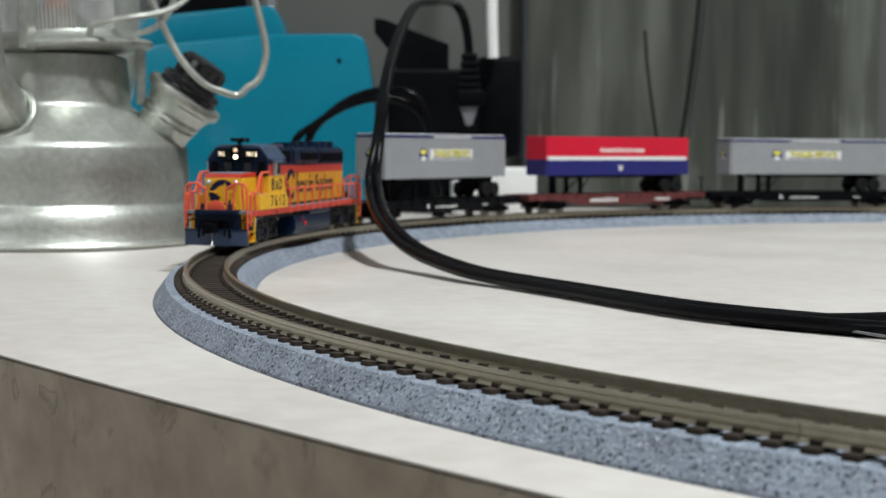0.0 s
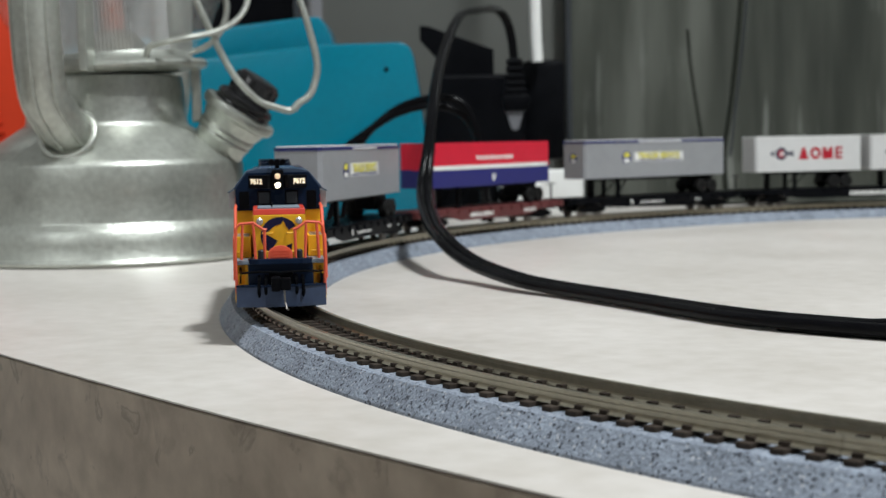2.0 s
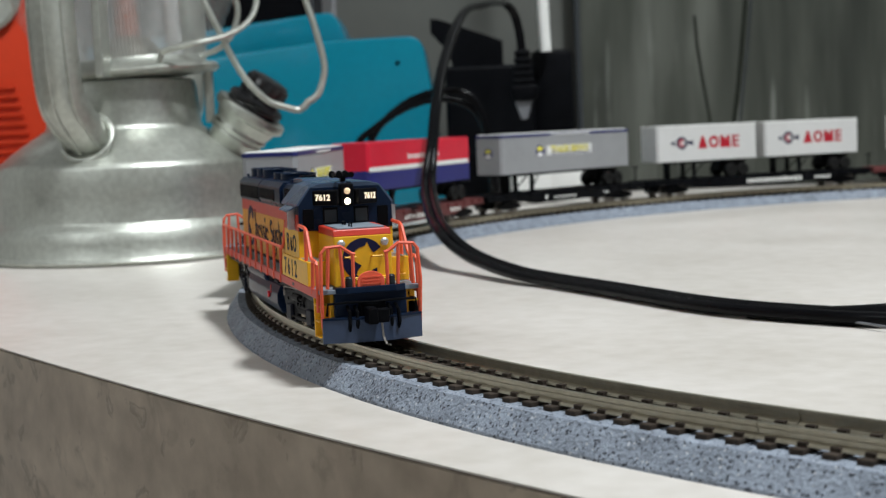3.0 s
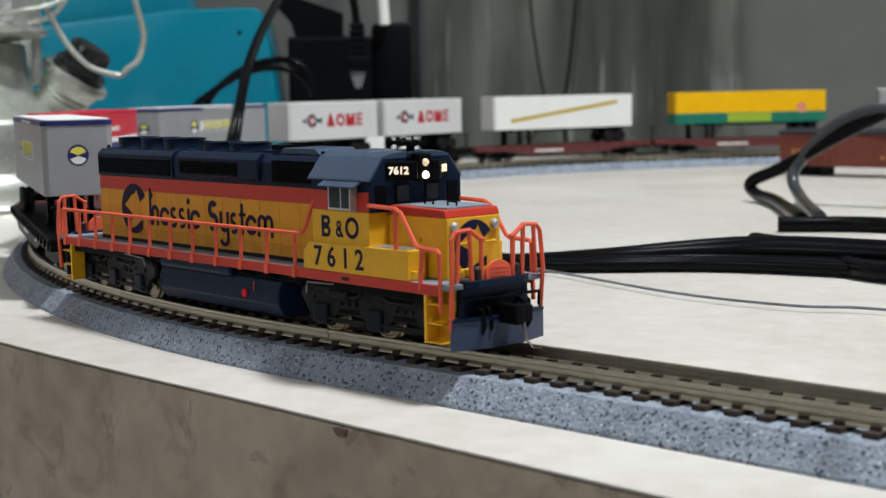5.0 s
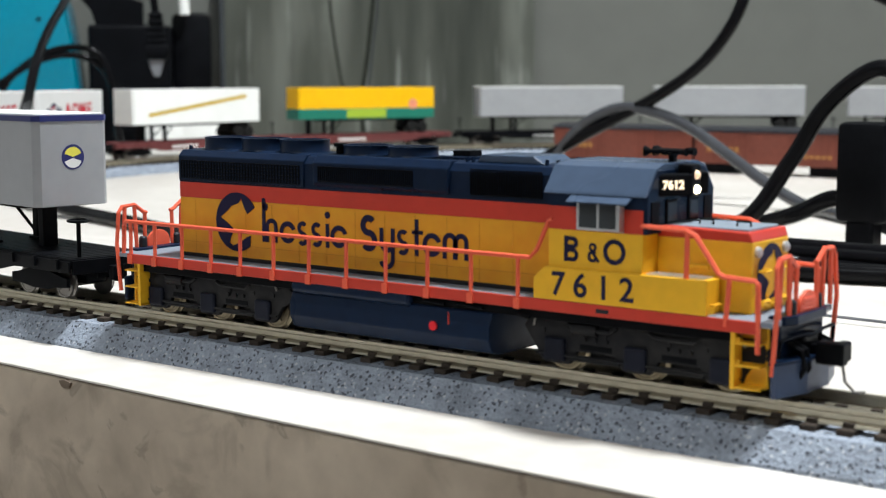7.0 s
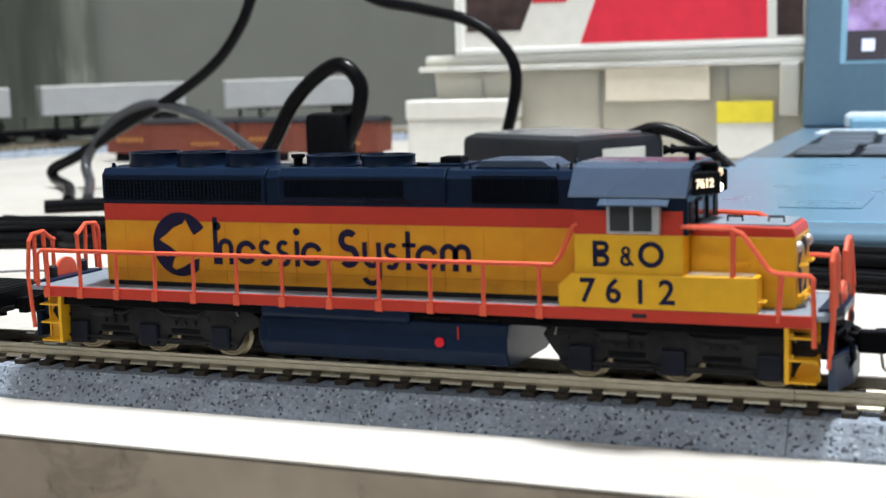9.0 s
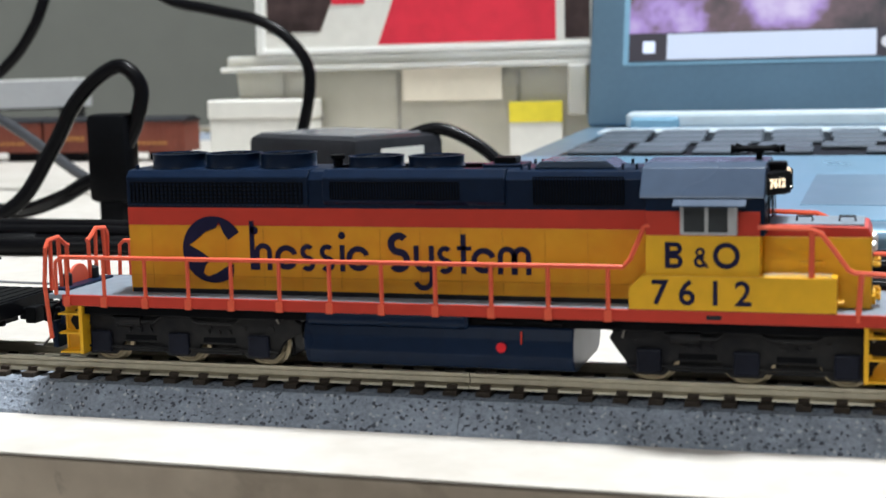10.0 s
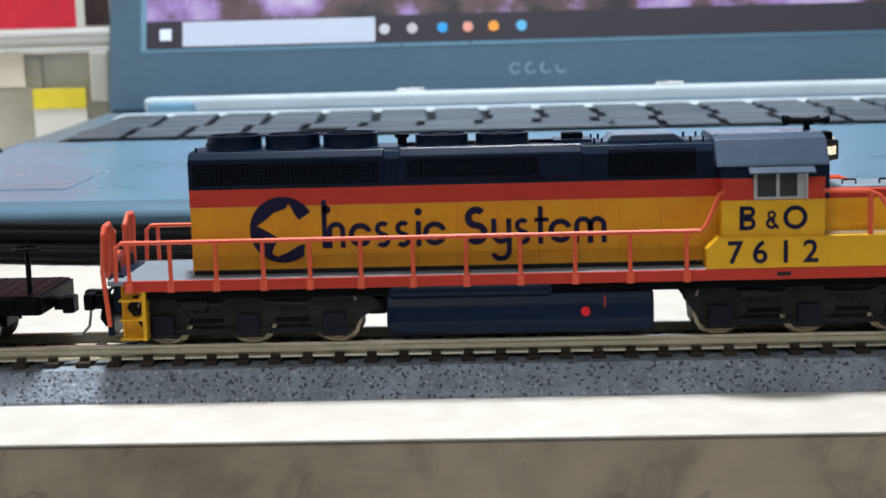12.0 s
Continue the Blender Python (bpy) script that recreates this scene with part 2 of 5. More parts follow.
DIMLIGHT = glow("dim_headlight", (0.75, 0.55, 0.35), 0.6)
BOARD = glow("lit_number", (1.0, 0.84, 0.60), 0.9)


# ---- mesh helpers ----
def part(name, bm, material, parent=None, label="", smooth=False, at=None):
    me = bpy.data.meshes.new(name)
    bm.normal_update()
    bm.to_mesh(me)
    bm.free()
    me.materials.append(material)
    if smooth:
        me.shade_smooth()
        me.set_sharp_from_angle(angle=radians(38))
    ob = new(name, me)
    if parent:
        ob.parent = parent
    if at is not None:
        ob.matrix_basis = at
    if label:
        ob["label"] = label
    return ob


def thing(name, label, category, group="", kind="", at=None):
    ob = new(name)
    ob.empty_display_size = 0.01
    if at is not None:
        ob.matrix_basis = at
    return tagged(ob, label, category, group, kind)


def box(x0, x1, y0, y1, z0, z1, bev=0.0, bm=None, m=None, unit=MM):
    """A box from limits in millimetres, with bevelled edges."""
    bm = bm or bmesh.new()
    r = bmesh.ops.create_cube(bm, size=1.0)
    s = Matrix.Translation(((x0 + x1) / 2 * unit, (y0 + y1) / 2 * unit, (z0 + z1) / 2 * unit)) @ Matrix.Diagonal(
        (abs(x1 - x0) * unit, abs(y1 - y0) * unit, abs(z1 - z0) * unit, 1))
    if m is not None:
        s = m @ s
    bmesh.ops.transform(bm, matrix=s, verts=r["verts"])
    if bev:
        es = list({e for v in r["verts"] for e in v.link_edges})
        bmesh.ops.bevel(bm, geom=es, offset=bev * unit, segments=2, profile=0.5, affect="EDGES")
    return bm


def prism(pts, y0, y1, bm=None, bev=0.0, axis="y", m=None, unit=MM):
    """A closed outline (two coordinates) drawn out along one axis. y: (x, z); x: (y, z); z: (x, y)."""
    bm = bm or bmesh.new()
    put = {"y": lambda p, d: (p[0], d, p[1]), "x": lambda p, d: (d, p[0], p[1]), "z": lambda p, d: (p[0], p[1], d)}[axis]
    lo = [bm.verts.new(Vector(put(p, y0)) * unit) for p in pts]
    hi = [bm.verts.new(Vector(put(p, y1)) * unit) for p in pts]
    fs = [bm.faces.new(lo), bm.faces.new(hi[::-1])]
    for i in range(len(pts)):
        j = (i + 1) % len(pts)
        fs.append(bm.faces.new((lo[j], lo[i], hi[i], hi[j])))
    bmesh.ops.recalc_face_normals(bm, faces=fs)
    if m is not None:
        bmesh.ops.transform(bm, matrix=m, verts=lo + hi)
    if bev:
        bmesh.ops.bevel(bm, geom=list({e for f in fs for e in f.edges}), offset=bev * unit, segments=2, profile=0.5, affect="EDGES")
    return bm


def turned(profile, seg=32, bm=None, m=None, unit=MM):
    """A body of revolution round z from (radius, height) pairs."""
    bm = bm or bmesh.new()
    rings = []
    for r, z in profile:
        if r < 1e-6:
            rings.append([bm.verts.new((0, 0, z * unit))])
        else:
            rings.append([bm.verts.new((r * unit * math.cos(6.2831853 * k / seg), r * unit * math.sin(6.2831853 * k / seg), z * unit)) for k in range(seg)])
    for a, b in zip(rings, rings[1:]):
        for k in range(seg):
            q = (k + 1) % seg
            if len(a) == 1 and len(b) > 1:
                bm.faces.new((a[0], b[k], b[q]))
            elif len(b) == 1 and len(a) > 1:
                bm.faces.new((a[k], a[q], b[0]))
            elif len(a) > 1:
                bm.faces.new((a[k], a[q], b[q], b[k]))
    vs = [v for r in rings for v in r]
    bmesh.ops.recalc_face_normals(bm, faces=list({f for v in vs for f in v.link_faces}))
    if m is not None:
        bmesh.ops.transform(bm, matrix=m, verts=vs)
    return bm


def smooth_line(pts, step=6):
    """A curve through the points."""
    p = [Vector(q) for q in pts]
    p = [p[0] * 2 - p[1]] + p + [p[-1] * 2 - p[-2]]
    out = []
    for i in range(1, len(p) - 2):
        a, b, c, d = p[i - 1:i + 3]
        for k in range(step):
            t = k / step
            out.append(0.5 * ((2 * b) + (c - a) * t + (2 * a - 5 * b + 4 * c - d) * t * t + (3 * b - a - 3 * c + d) * t ** 3))
    return out + [p[-2]]


def tube(pts, r, seg=6, bm=None, unit=MM, flat=1.0):
    """A round bar along a line; its cross-section is carried along without twist."""
    bm = bm or bmesh.new()
    pts = [Vector(q) for q in pts]
    rings, side = [], None
    for k, q in enumerate(pts):
        d = (pts[min(k + 1, len(pts) - 1)] - pts[max(k - 1, 0)]).normalized()
        if side is None:
            side = d.cross(Vector((0, 0, 1)) if abs(d.z) < 0.9 else Vector((0, 1, 0)))
        side = (side - d * side.dot(d)).normalized()
        up = side.cross(d).normalized()
        rings.append([bm.verts.new((q + side * (r * math.cos(a)) + up * (r * flat * math.sin(a))) * unit) for a in (n * 2 * math.pi / seg for n in range(seg))])
    for a, b in zip(rings, rings[1:]):
        for n in range(seg):
            bm.faces.new((a[n], a[(n + 1) % seg], b[(n + 1) % seg], b[n]))
    bm.faces.new(rings[0][::-1])
    bm.faces.new(rings[-1])
    return bm


def lettering(name, words, size, material, parent, m, label="", wide=1.0, bold=0.0):
    """Raised print in the built-in font; size in millimetres, the words centred on the pose."""
    cu = bpy.data.curves.new(name, "FONT")
    cu.body, cu.size, cu.align_x, cu.align_y, cu.extrude, cu.offset = words, size * MM, "CENTER", "CENTER", 0.00003, bold * MM
    tmp = bpy.data.objects.new(name, cu)
    me = bpy.data.meshes.new_from_object(tmp)
    bpy.data.objects.remove(tmp)
    bpy.data.curves.remove(cu)
    me.materials.clear()
    me.materials.append(material)
    ob = new(name, me)
    ob.parent = parent
    ob.matrix_basis = m @ Matrix.Diagonal((wide, 1, 1, 1))
    if label:
        ob["label"] = label
    return ob


def side_pose(x, y, z):
    """A pose for print on the side of a car: the right side for y < 0, the left side for y > 0."""
    return pose(x * MM, y * MM, z * MM, 90, 0, 0 if y < 0 else 180)


def ring(ro, ri, a0, a1, x=0, y=0, bm=None, h=0.05, n=28):
    """A flat arc of a ring in the x-y plane."""
    bm = bm or bmesh.new()
    vs = []
    for k in range(n + 1):
        a = radians(a0 + (a1 - a0) * k / n)
        vs.append([bm.verts.new(((x + q * math.cos(a)) * MM, (y + q * math.sin(a)) * MM, zz * MM)) for q, zz in ((ro, 0), (ro, h), (ri, h), (ri, 0))])
    for a, b in zip(vs, vs[1:]):
        for k in range(4):
            bm.faces.new((a[k], a[(k + 1) % 4], b[(k + 1) % 4], b[k]))
    bm.faces.new(vs[0])
    bm.faces.new(vs[-1][::-1])
    return bm


# ---- the way of the track ----
def track_point(s):
    """Centre line at s metres: straight for s > 0, a half circle before it, a straight behind that."""
    if s > 0:
        return s, 0.0
    if s > -math.pi * R:
        return -R * math.sin(-s / R), R - R * math.cos(-s / R)
    return -s - math.pi * R, 2 * R


def track_heading(s):
    if s > 0:
        return 0.0
    return -(-s / R) if s > -math.pi * R else -math.pi


PLACES = [(0, -.3488), (.5, -.3184), (1, -.2875), (1.5, -.2557), (2, -.2241), (2.5, -.1925), (3, -.1590), (3.5, -.1240), (4, -.0888),
          (4.5, -.0546), (5, -.0272), (5.5, -.0002), (6, .0263), (6.5, .0544), (7, .0822), (7.5, .1095), (8, .1366), (8.5, .1637),
          (9, .1910), (9.5, .2180), (10, .2454), (10.5, .2732), (11, .3010), (11.5, .3287), (12, .3565)]


def gone(t):
    return float(np.interp(t, [p[0] for p in PLACES], [p[1] for p in PLACES]))


def riding(s, half):
    """The pose of a car whose bogies stand half a wheelbase before and behind s."""
    a, b = Vector(track_point(s + half)), Vector(track_point(s - half))
    c, d = (a + b) / 2, a - b
    return Matrix.Translation((c.x, c.y, RAIL)) @ Matrix.Rotation(math.atan2(d.y, d.x), 4, "Z")


# ---- table, room ----
def edge_y(x):
    """The front edge of the table top, slightly bowed."""
    if x > 0:
        return -0.027 - 0.006 * (1 - math.exp(-x / 0.12))
    return -0.027 + 0.00000303 * (-x * 1000) ** 1.62 if x > -0.23 else -0.007 - (x + 0.23) * 0.15


def build_room():
    xs = [-0.95 + 0.02 * k for k in range(111)]
    bm = bmesh.new()
    prof = [(0.0, 0.0), (0.00025, -0.0001), (0.0003, -0.0004)]
    front = [[bm.verts.new((x, edge_y(x) - dy, z)) for x in xs] for dy, z in prof]
    back = [bm.verts.new((x, 1.05, 0)) for x in xs]
    for k in range(len(xs) - 1):
        bm.faces.new((front[0][k], front[0][k + 1], back[k + 1], back[k]))
        for a, b in zip(front, front[1:]):
            bm.faces.new((b[k], b[k + 1], a[k + 1], a[k]))
    bmesh.ops.recalc_face_normals(bm, faces=bm.faces[:])
    tagged(part("table_top", bm, TABLE, smooth=True), "cream mottled laminate table top with worn edge", "table top", kind="structure")
    bm = bmesh.new()
    for dy, z0, z1 in ((0.0001, -0.0009, -0.0003),):
        a, b = [bm.verts.new((x, edge_y(x) + dy, z0)) for x in xs], [bm.verts.new((x, edge_y(x) + dy, z1)) for x in xs]
        for k in range(len(xs) - 1):
            bm.faces.new((a[k], a[k + 1], b[k + 1], b[k]))
    prism([(27.200000000000003, -1.0), (28.6, -.7), (30.200000000000003, -1.0), (29.8, -1.9), (28.400000000000002, -2.2), (27.6, -1.7)], edge_y(.029) * 1000 - .6, edge_y(.029) * 1000 + .3, bm=bm)
    tagged(part("table_seam", bm, SEAM), "dark glue seam under the table edge", "seam", kind="structure")
    bm = bmesh.new()
    lines = [[bm.verts.new((x, edge_y(x) + dy, z)) for x in xs] for dy, z in ((0.018, -0.0007), (0.0001, -0.0007), (-0.0002, -0.0009), (-0.0002, -0.14), (0.02, -0.14))]
    for a, b in zip(lines, lines[1:]):
        for k in range(len(xs) - 1):
            bm.faces.new((b[k], b[k + 1], a[k + 1], a[k]))
    tagged(part("table_apron", bm, APRON, smooth=True), "brown stone-pattern laminate table edge band", "table edge", kind="structure")
    tagged(part("wall_north", box(-0.12, 2.0, 0.93, 0.99, -0.75, 1.7, unit=1), WALL), "plain grey painted wall behind the table", "wall", kind="structure")
    wm = Matrix.Translation((-0.09, 0.942, 0)) @ Matrix.Rotation(radians(44.3), 4, "Z")
    tagged(part("wall_northwest", box(-0.74, 0.0, 0.01, 0.06, -0.75, 1.7, unit=1, m=wm), WALL), "grey painted wall set at an angle", "wall", kind="structure")
    tagged(part("wall_west", box(-1.4, -1.34, -2.0, 1.0, -0.75, 1.7, unit=1), ROOM), "off-white painted side wall", "wall", kind="structure")
    tagged(part("wall_east", box(2.0, 2.06, -2.0, 1.0, -0.75, 1.7, unit=1), ROOM), "off-white painted side wall", "wall", kind="structure")
    tagged(part("wall_south", box(-1.4, 2.0, -2.06, -2.0, -0.75, 1.7, unit=1), ROOM), "off-white painted wall behind the viewer", "wall", kind="structure")
    tagged(part("floor", box(-1.4, 2.06, -2.06, 1.1, -0.80, -0.75, unit=1), FLOOR), "brown wooden floor", "floor", kind="structure")
    tagged(part("ceiling", box(-1.4, 2.06, -2.06, 1.1, 1.7, 1.76, unit=1), ROOM), "off-white ceiling", "ceiling", kind="structure")
    # one streaked sheet before the angled wall stands in for large clear containers
    sm = Matrix.Translation((-0.507, 0.530, 0)) @ Matrix.Rotation(radians(44.3), 4, "Z")
    pts = [(0, 500), (0, 30), (3, 14), (10, 5), (24, 1), (215, 1), (215, 500)]
    sheet = thing("streaked_panel", "dark grey streaked panel behind the track, standing in for clear containers", "panel", at=sm)
    part("board", prism(pts, 0, 6, bev=0.8), SHEET, sheet)
    part("edge_strip", tube(smooth_line([(-1, 0, 500), (-1, 0, 60), (0, 0, 26), (8, 0, 6), (26, 0, 1)]), 2.0, 8), GLASSY, sheet, "glossy rounded edge")
    part("board_rib", tube(smooth_line([(108, 0, 500), (107, 0, 190), (104, 0, 120), (98, 0, 62), (94, 0, 30), (96, 0, 2)]), 1.5, 8), FOLD, sheet, "dark rounded fold")
    part("board_rib", tube(smooth_line([(111.5, 0, 500), (110.5, 0, 190), (107.5, 0, 120), (101, 0, 60), (97.5, 0, 30)]), .8, 8), GLASSY, sheet, "glossy fold line")
    part("board_rib", tube(smooth_line([(72, .6, 108), (74, .6, 84), (79, .6, 50), (84, .6, 22)]), 1.2, 8), FOLD, sheet, "dark crease")


# ---- track ----
def sweep(profile, s0, s1, n, bm=None):
    """A track profile (outward metres, height) drawn along the way from s0 to s1."""
    bm = bm or bmesh.new()
    rows = []
    for k in range(n + 1):
        s = s0 + (s1 - s0) * k / n
        x, y = track_point(s)
        h = track_heading(s)
        nx, ny = math.sin(h), -math.cos(h)
        rows.append([bm.verts.new((x + nx * d, y + ny * d, z)) for d, z in profile])
    for a, b in zip(rows, rows[1:]):
        for k in range(len(profile)):
            j = (k + 1) % len(profile)
            bm.faces.new((a[k], a[j], b[j], b[k]))
    bm.faces.new(rows[0][::-1])
    bm.faces.new(rows[-1])
    bmesh.ops.recalc_face_normals(bm, faces=bm.faces[:])
    return bm


def rail_profile(c):
    w, b = 0.00045, 0.0011
    z0, z1 = RAIL - 0.0021, RAIL
    return [(c - b, z0), (c + b, z0), (c + b * .9, z0 + .0003), (c + .00025, z0 + .0007), (c + .00025, z1 - .0007), (c + w, z1 - .0005), (c + w, z1),
            (c - w, z1), (c - w, z1 - .0005), (c - .00025, z1 - .0007), (c - .00025, z0 + .0007), (c - b * .9, z0 + .0003)]


def build_track():
    top = 0.0044
    bed = [(-.0125, 0.0), (.0125, 0.0), (.0124, .0005), (.0096, top), (-.0096, top), (-.0124, .0005)]
    tie = bmesh.new()
    box(-1.05, 1.05, -7.6, 7.6, 3.9, 5.15, 0.12, bm=tie)
    for sy in (-1, 1):
        for q in (-1, 1):
            box(-0.75, 0.75, sy * 4.6 + q * 1.0 - .5, sy * 4.6 + q * 1.0 + .5, 5.1, 5.75, bm=tie)
    tm = bpy.data.meshes.new("tie")
    tie.to_mesh(tm)
    tie.free()
    tm.materials.append(TIE)
    cuts = [0.496, 0.248, 0.0] + [-R * math.pi / 4 * k for k in (1, 2, 3, 4)] + [-math.pi * R - .248, -math.pi * R - .496]
    for a, b in zip(cuts, cuts[1:]):
        curved = b < 0 and a <= 0.001 and a > -math.pi * R + .01
        sec = thing("track_section", ("curved" if curved else "straight") + " model railway track on speckled grey moulded ballast", "track", "track sections")
        n = 40 if curved else 4
        g = 0.00006
        part("roadbed", sweep(bed, a - g, b + g, n), BALLAST, sec, "speckled grey moulded ballast")
        for c in (-.0049, .0049):
            part("rail", sweep(rail_profile(c), a - g, b + g, n), NICKEL, sec, "dull nickel rail")
        cnt = round((a - b) / 0.0049)
        for k in range(cnt):
            s = a - (k + 0.5) * (a - b) / cnt
            x, y = track_point(s)
            ob = new("tie", tm)
            ob.parent = sec
            ob.matrix_basis = Matrix.Translation((x, y, 0)) @ Matrix.Rotation(track_heading(s), 4, "Z")


# ---- the train ----
def wheelset(parent, x, r, gauge=4.35, bright=True):
    axle = part("wheelset", turned([(0, -5.2), (0.7, -5.2), (0.7, 5.2), (0, 5.2)], 10), DULLSTEEL, parent, at=pose(x * MM, 0, r * MM, 90, 0, 0))
    for s in (-1, 1):
        bm = turned([(0, -.5), (r - .5, -.5), (r, -.9), (r + .45, -1.0), (r + .45, -1.35), (r, -1.5), (0, -1.5)], 20)
        for k in range(3):
            box(-.35, .35, 0.6, r - .8, -.5, -.25, bm=bm, m=Matrix.Rotation(k * 2.094, 4, "Z"))
        turned([(r - .35, -.42), (r + .02, -.42), (r + .02, -.55), (r - .35, -.55), (r - .35, -.42)], 20, bm=bm)
        part("wheel", bm, WHEELRIM if bright else DULLSTEEL, axle, at=pose(0, 0, s * gauge * MM + (0.001 if s > 0 else -0.001), 0 if s > 0 else 180, 0, 0), smooth=True)
    return axle


def loco_truck(loco, x):
    tr = part("truck", box(-16.5, 16.5, -3.2, 3.2, 1.0, 6.2, 0.4), TRUCK, loco, "dusty dark blue-black three-axle truck", at=pose(x * MM, 0, 0))
    for s in (-1, 1):
        out = [(-18.4, 6.2), (-17.4, 8.0), (-4.2, 8.2), (-3, 8.5), (3, 8.5), (4.2, 8.2), (17.4, 8.0), (19.6, 6.6), (19.6, 5.4), (17.0, 4.2)]
        for ax in (12.9, 0, -12.9):
            out += [(ax + 3.4, 3.3), (ax + 2.9, 2.2), (ax + 2.0, 1.3), (ax - 2.0, 1.3), (ax - 2.9, 2.2), (ax - 3.4, 3.3)]
        out.append((-17.0, 4.2))
        fr = part("side_frame", prism(out, s * 6.6, s * 7.5, bev=.15), TRUCK, tr)
        ys = (s * 7.3, s * 7.8)
        part("frame_lip", box(-17, 17, min(ys), max(ys), 7.3, 7.9, .12), TRUCK, tr)
        for sx in (-6.45, 6.45):
            part("equaliser", box(sx - 3.8, sx + 3.8, min(s * 6.9, s * 7.7), max(s * 6.9, s * 7.7), 1.9, 2.7, .15), TRUCK, tr)
        for sx in (-6.45, 6.45):
            part("frame_slot", box(sx - 2.6, sx + 2.6, min(s * 7.4, s * 7.56), max(s * 7.4, s * 7.56), 3.6, 4.4, .08), BLACK, tr)
            part("brake_hanger", tube([(sx - 4.4, s * 7.8, 7.2), (sx - 3.2, s * 8.0, 6.6), (sx + 2.4, s * 8.0, 6.5), (sx + 3.4, s * 7.8, 7.3)], .28, 6), TRUCK, tr)
        part("air_pipe", tube([(-16.5, s * 7.9, 6.4), (-16.0, s * 8.0, 8.3), (4, s * 8.0, 8.6), (15.5, s * 8.0, 8.3), (16.2, s * 7.9, 6.8)], .2, 6), DULLSTEEL, tr, "dull thin air pipe")
        for ax in (-12.9, 0, 12.9):
            part("journal_box", box(ax - 1.7, ax + 1.7, min(s * 7.4, s * 8.3), max(s * 7.4, s * 8.3), 1.7, 5.0, .35), JOURNAL, tr)
            part("bearing_cap", turned([(0, 0), (.8, 0), (.8, .25), (.4, .4), (0, .4)], 12, m=pose(ax * MM, s * 8.25 * MM, 3.2 * MM, 90 if s > 0 else -90, 180, 0)), TRUCK, tr)
        for sx in (-8.2, -6.45, -4.7, 4.7, 6.45, 8.2):
            part("bolt_head", turned([(0, 0), (.36, 0), (.36, .5), (0, .5)], 8, m=pose(sx * MM, s * 7.45 * MM, 5.2 * MM, 90 if s < 0 else -90, 0, 0)), TRUCK, tr)
        bm = bmesh.new()
        for sx in (-15, -10.5, -5, 5, 10.5, 15):
            box(sx - .3, sx + .3, min(s * 7.4, s * 7.75), max(s * 7.4, s * 7.75), 5.6, 6.2, bm=bm)
        part("bolts", bm, TRUCK, tr)
        part("brake_rod", tube([(-16, s * 7.9, 2.6), (16, s * 7.9, 2.6)], .22, 5), TRUCK, tr)
        part("brake_cylinder", turned([(0, 0), (.8, 0), (.8, 4), (0, 4)], 10, m=pose(-10 * MM, s * 7.8 * MM, 6.6 * MM, 0, 90, 0)), TRUCK, tr)
    part("frame_end", box(17.2, 20.2, -2, 2, 3.4, 6.0, .4), TRUCK, tr)
    return tr, [wheelset(tr, ax, 3.2) for ax in (-12.9, 0, 12.9)]


def crescent(k):
    """The round mark: a broad broken ring whose inner edge is the outline of a curled shape."""
    outer = [(4.95 * k * math.cos(radians(a)), 4.95 * k * math.sin(radians(a))) for a in range(32, 309, 6)]
    inner = [(3.2, -2.1), (2.3, -2.4), (.5, -3.45), (-1.0, -4.05), (-1.75, -3.5), (-1.45, -2.5), (-.5, -1.35), (-2.3, -.2), (-3.9, .65),
             (-2.6, 1.5), (-1.2, 2.65), (.5, 3.2), (1.0, 4.1), (1.75, 2.4), (2.45, 1.45)]
    return prism(outer + [(x * k, y * k) for x, y in inner], 0, .05, axis="z")


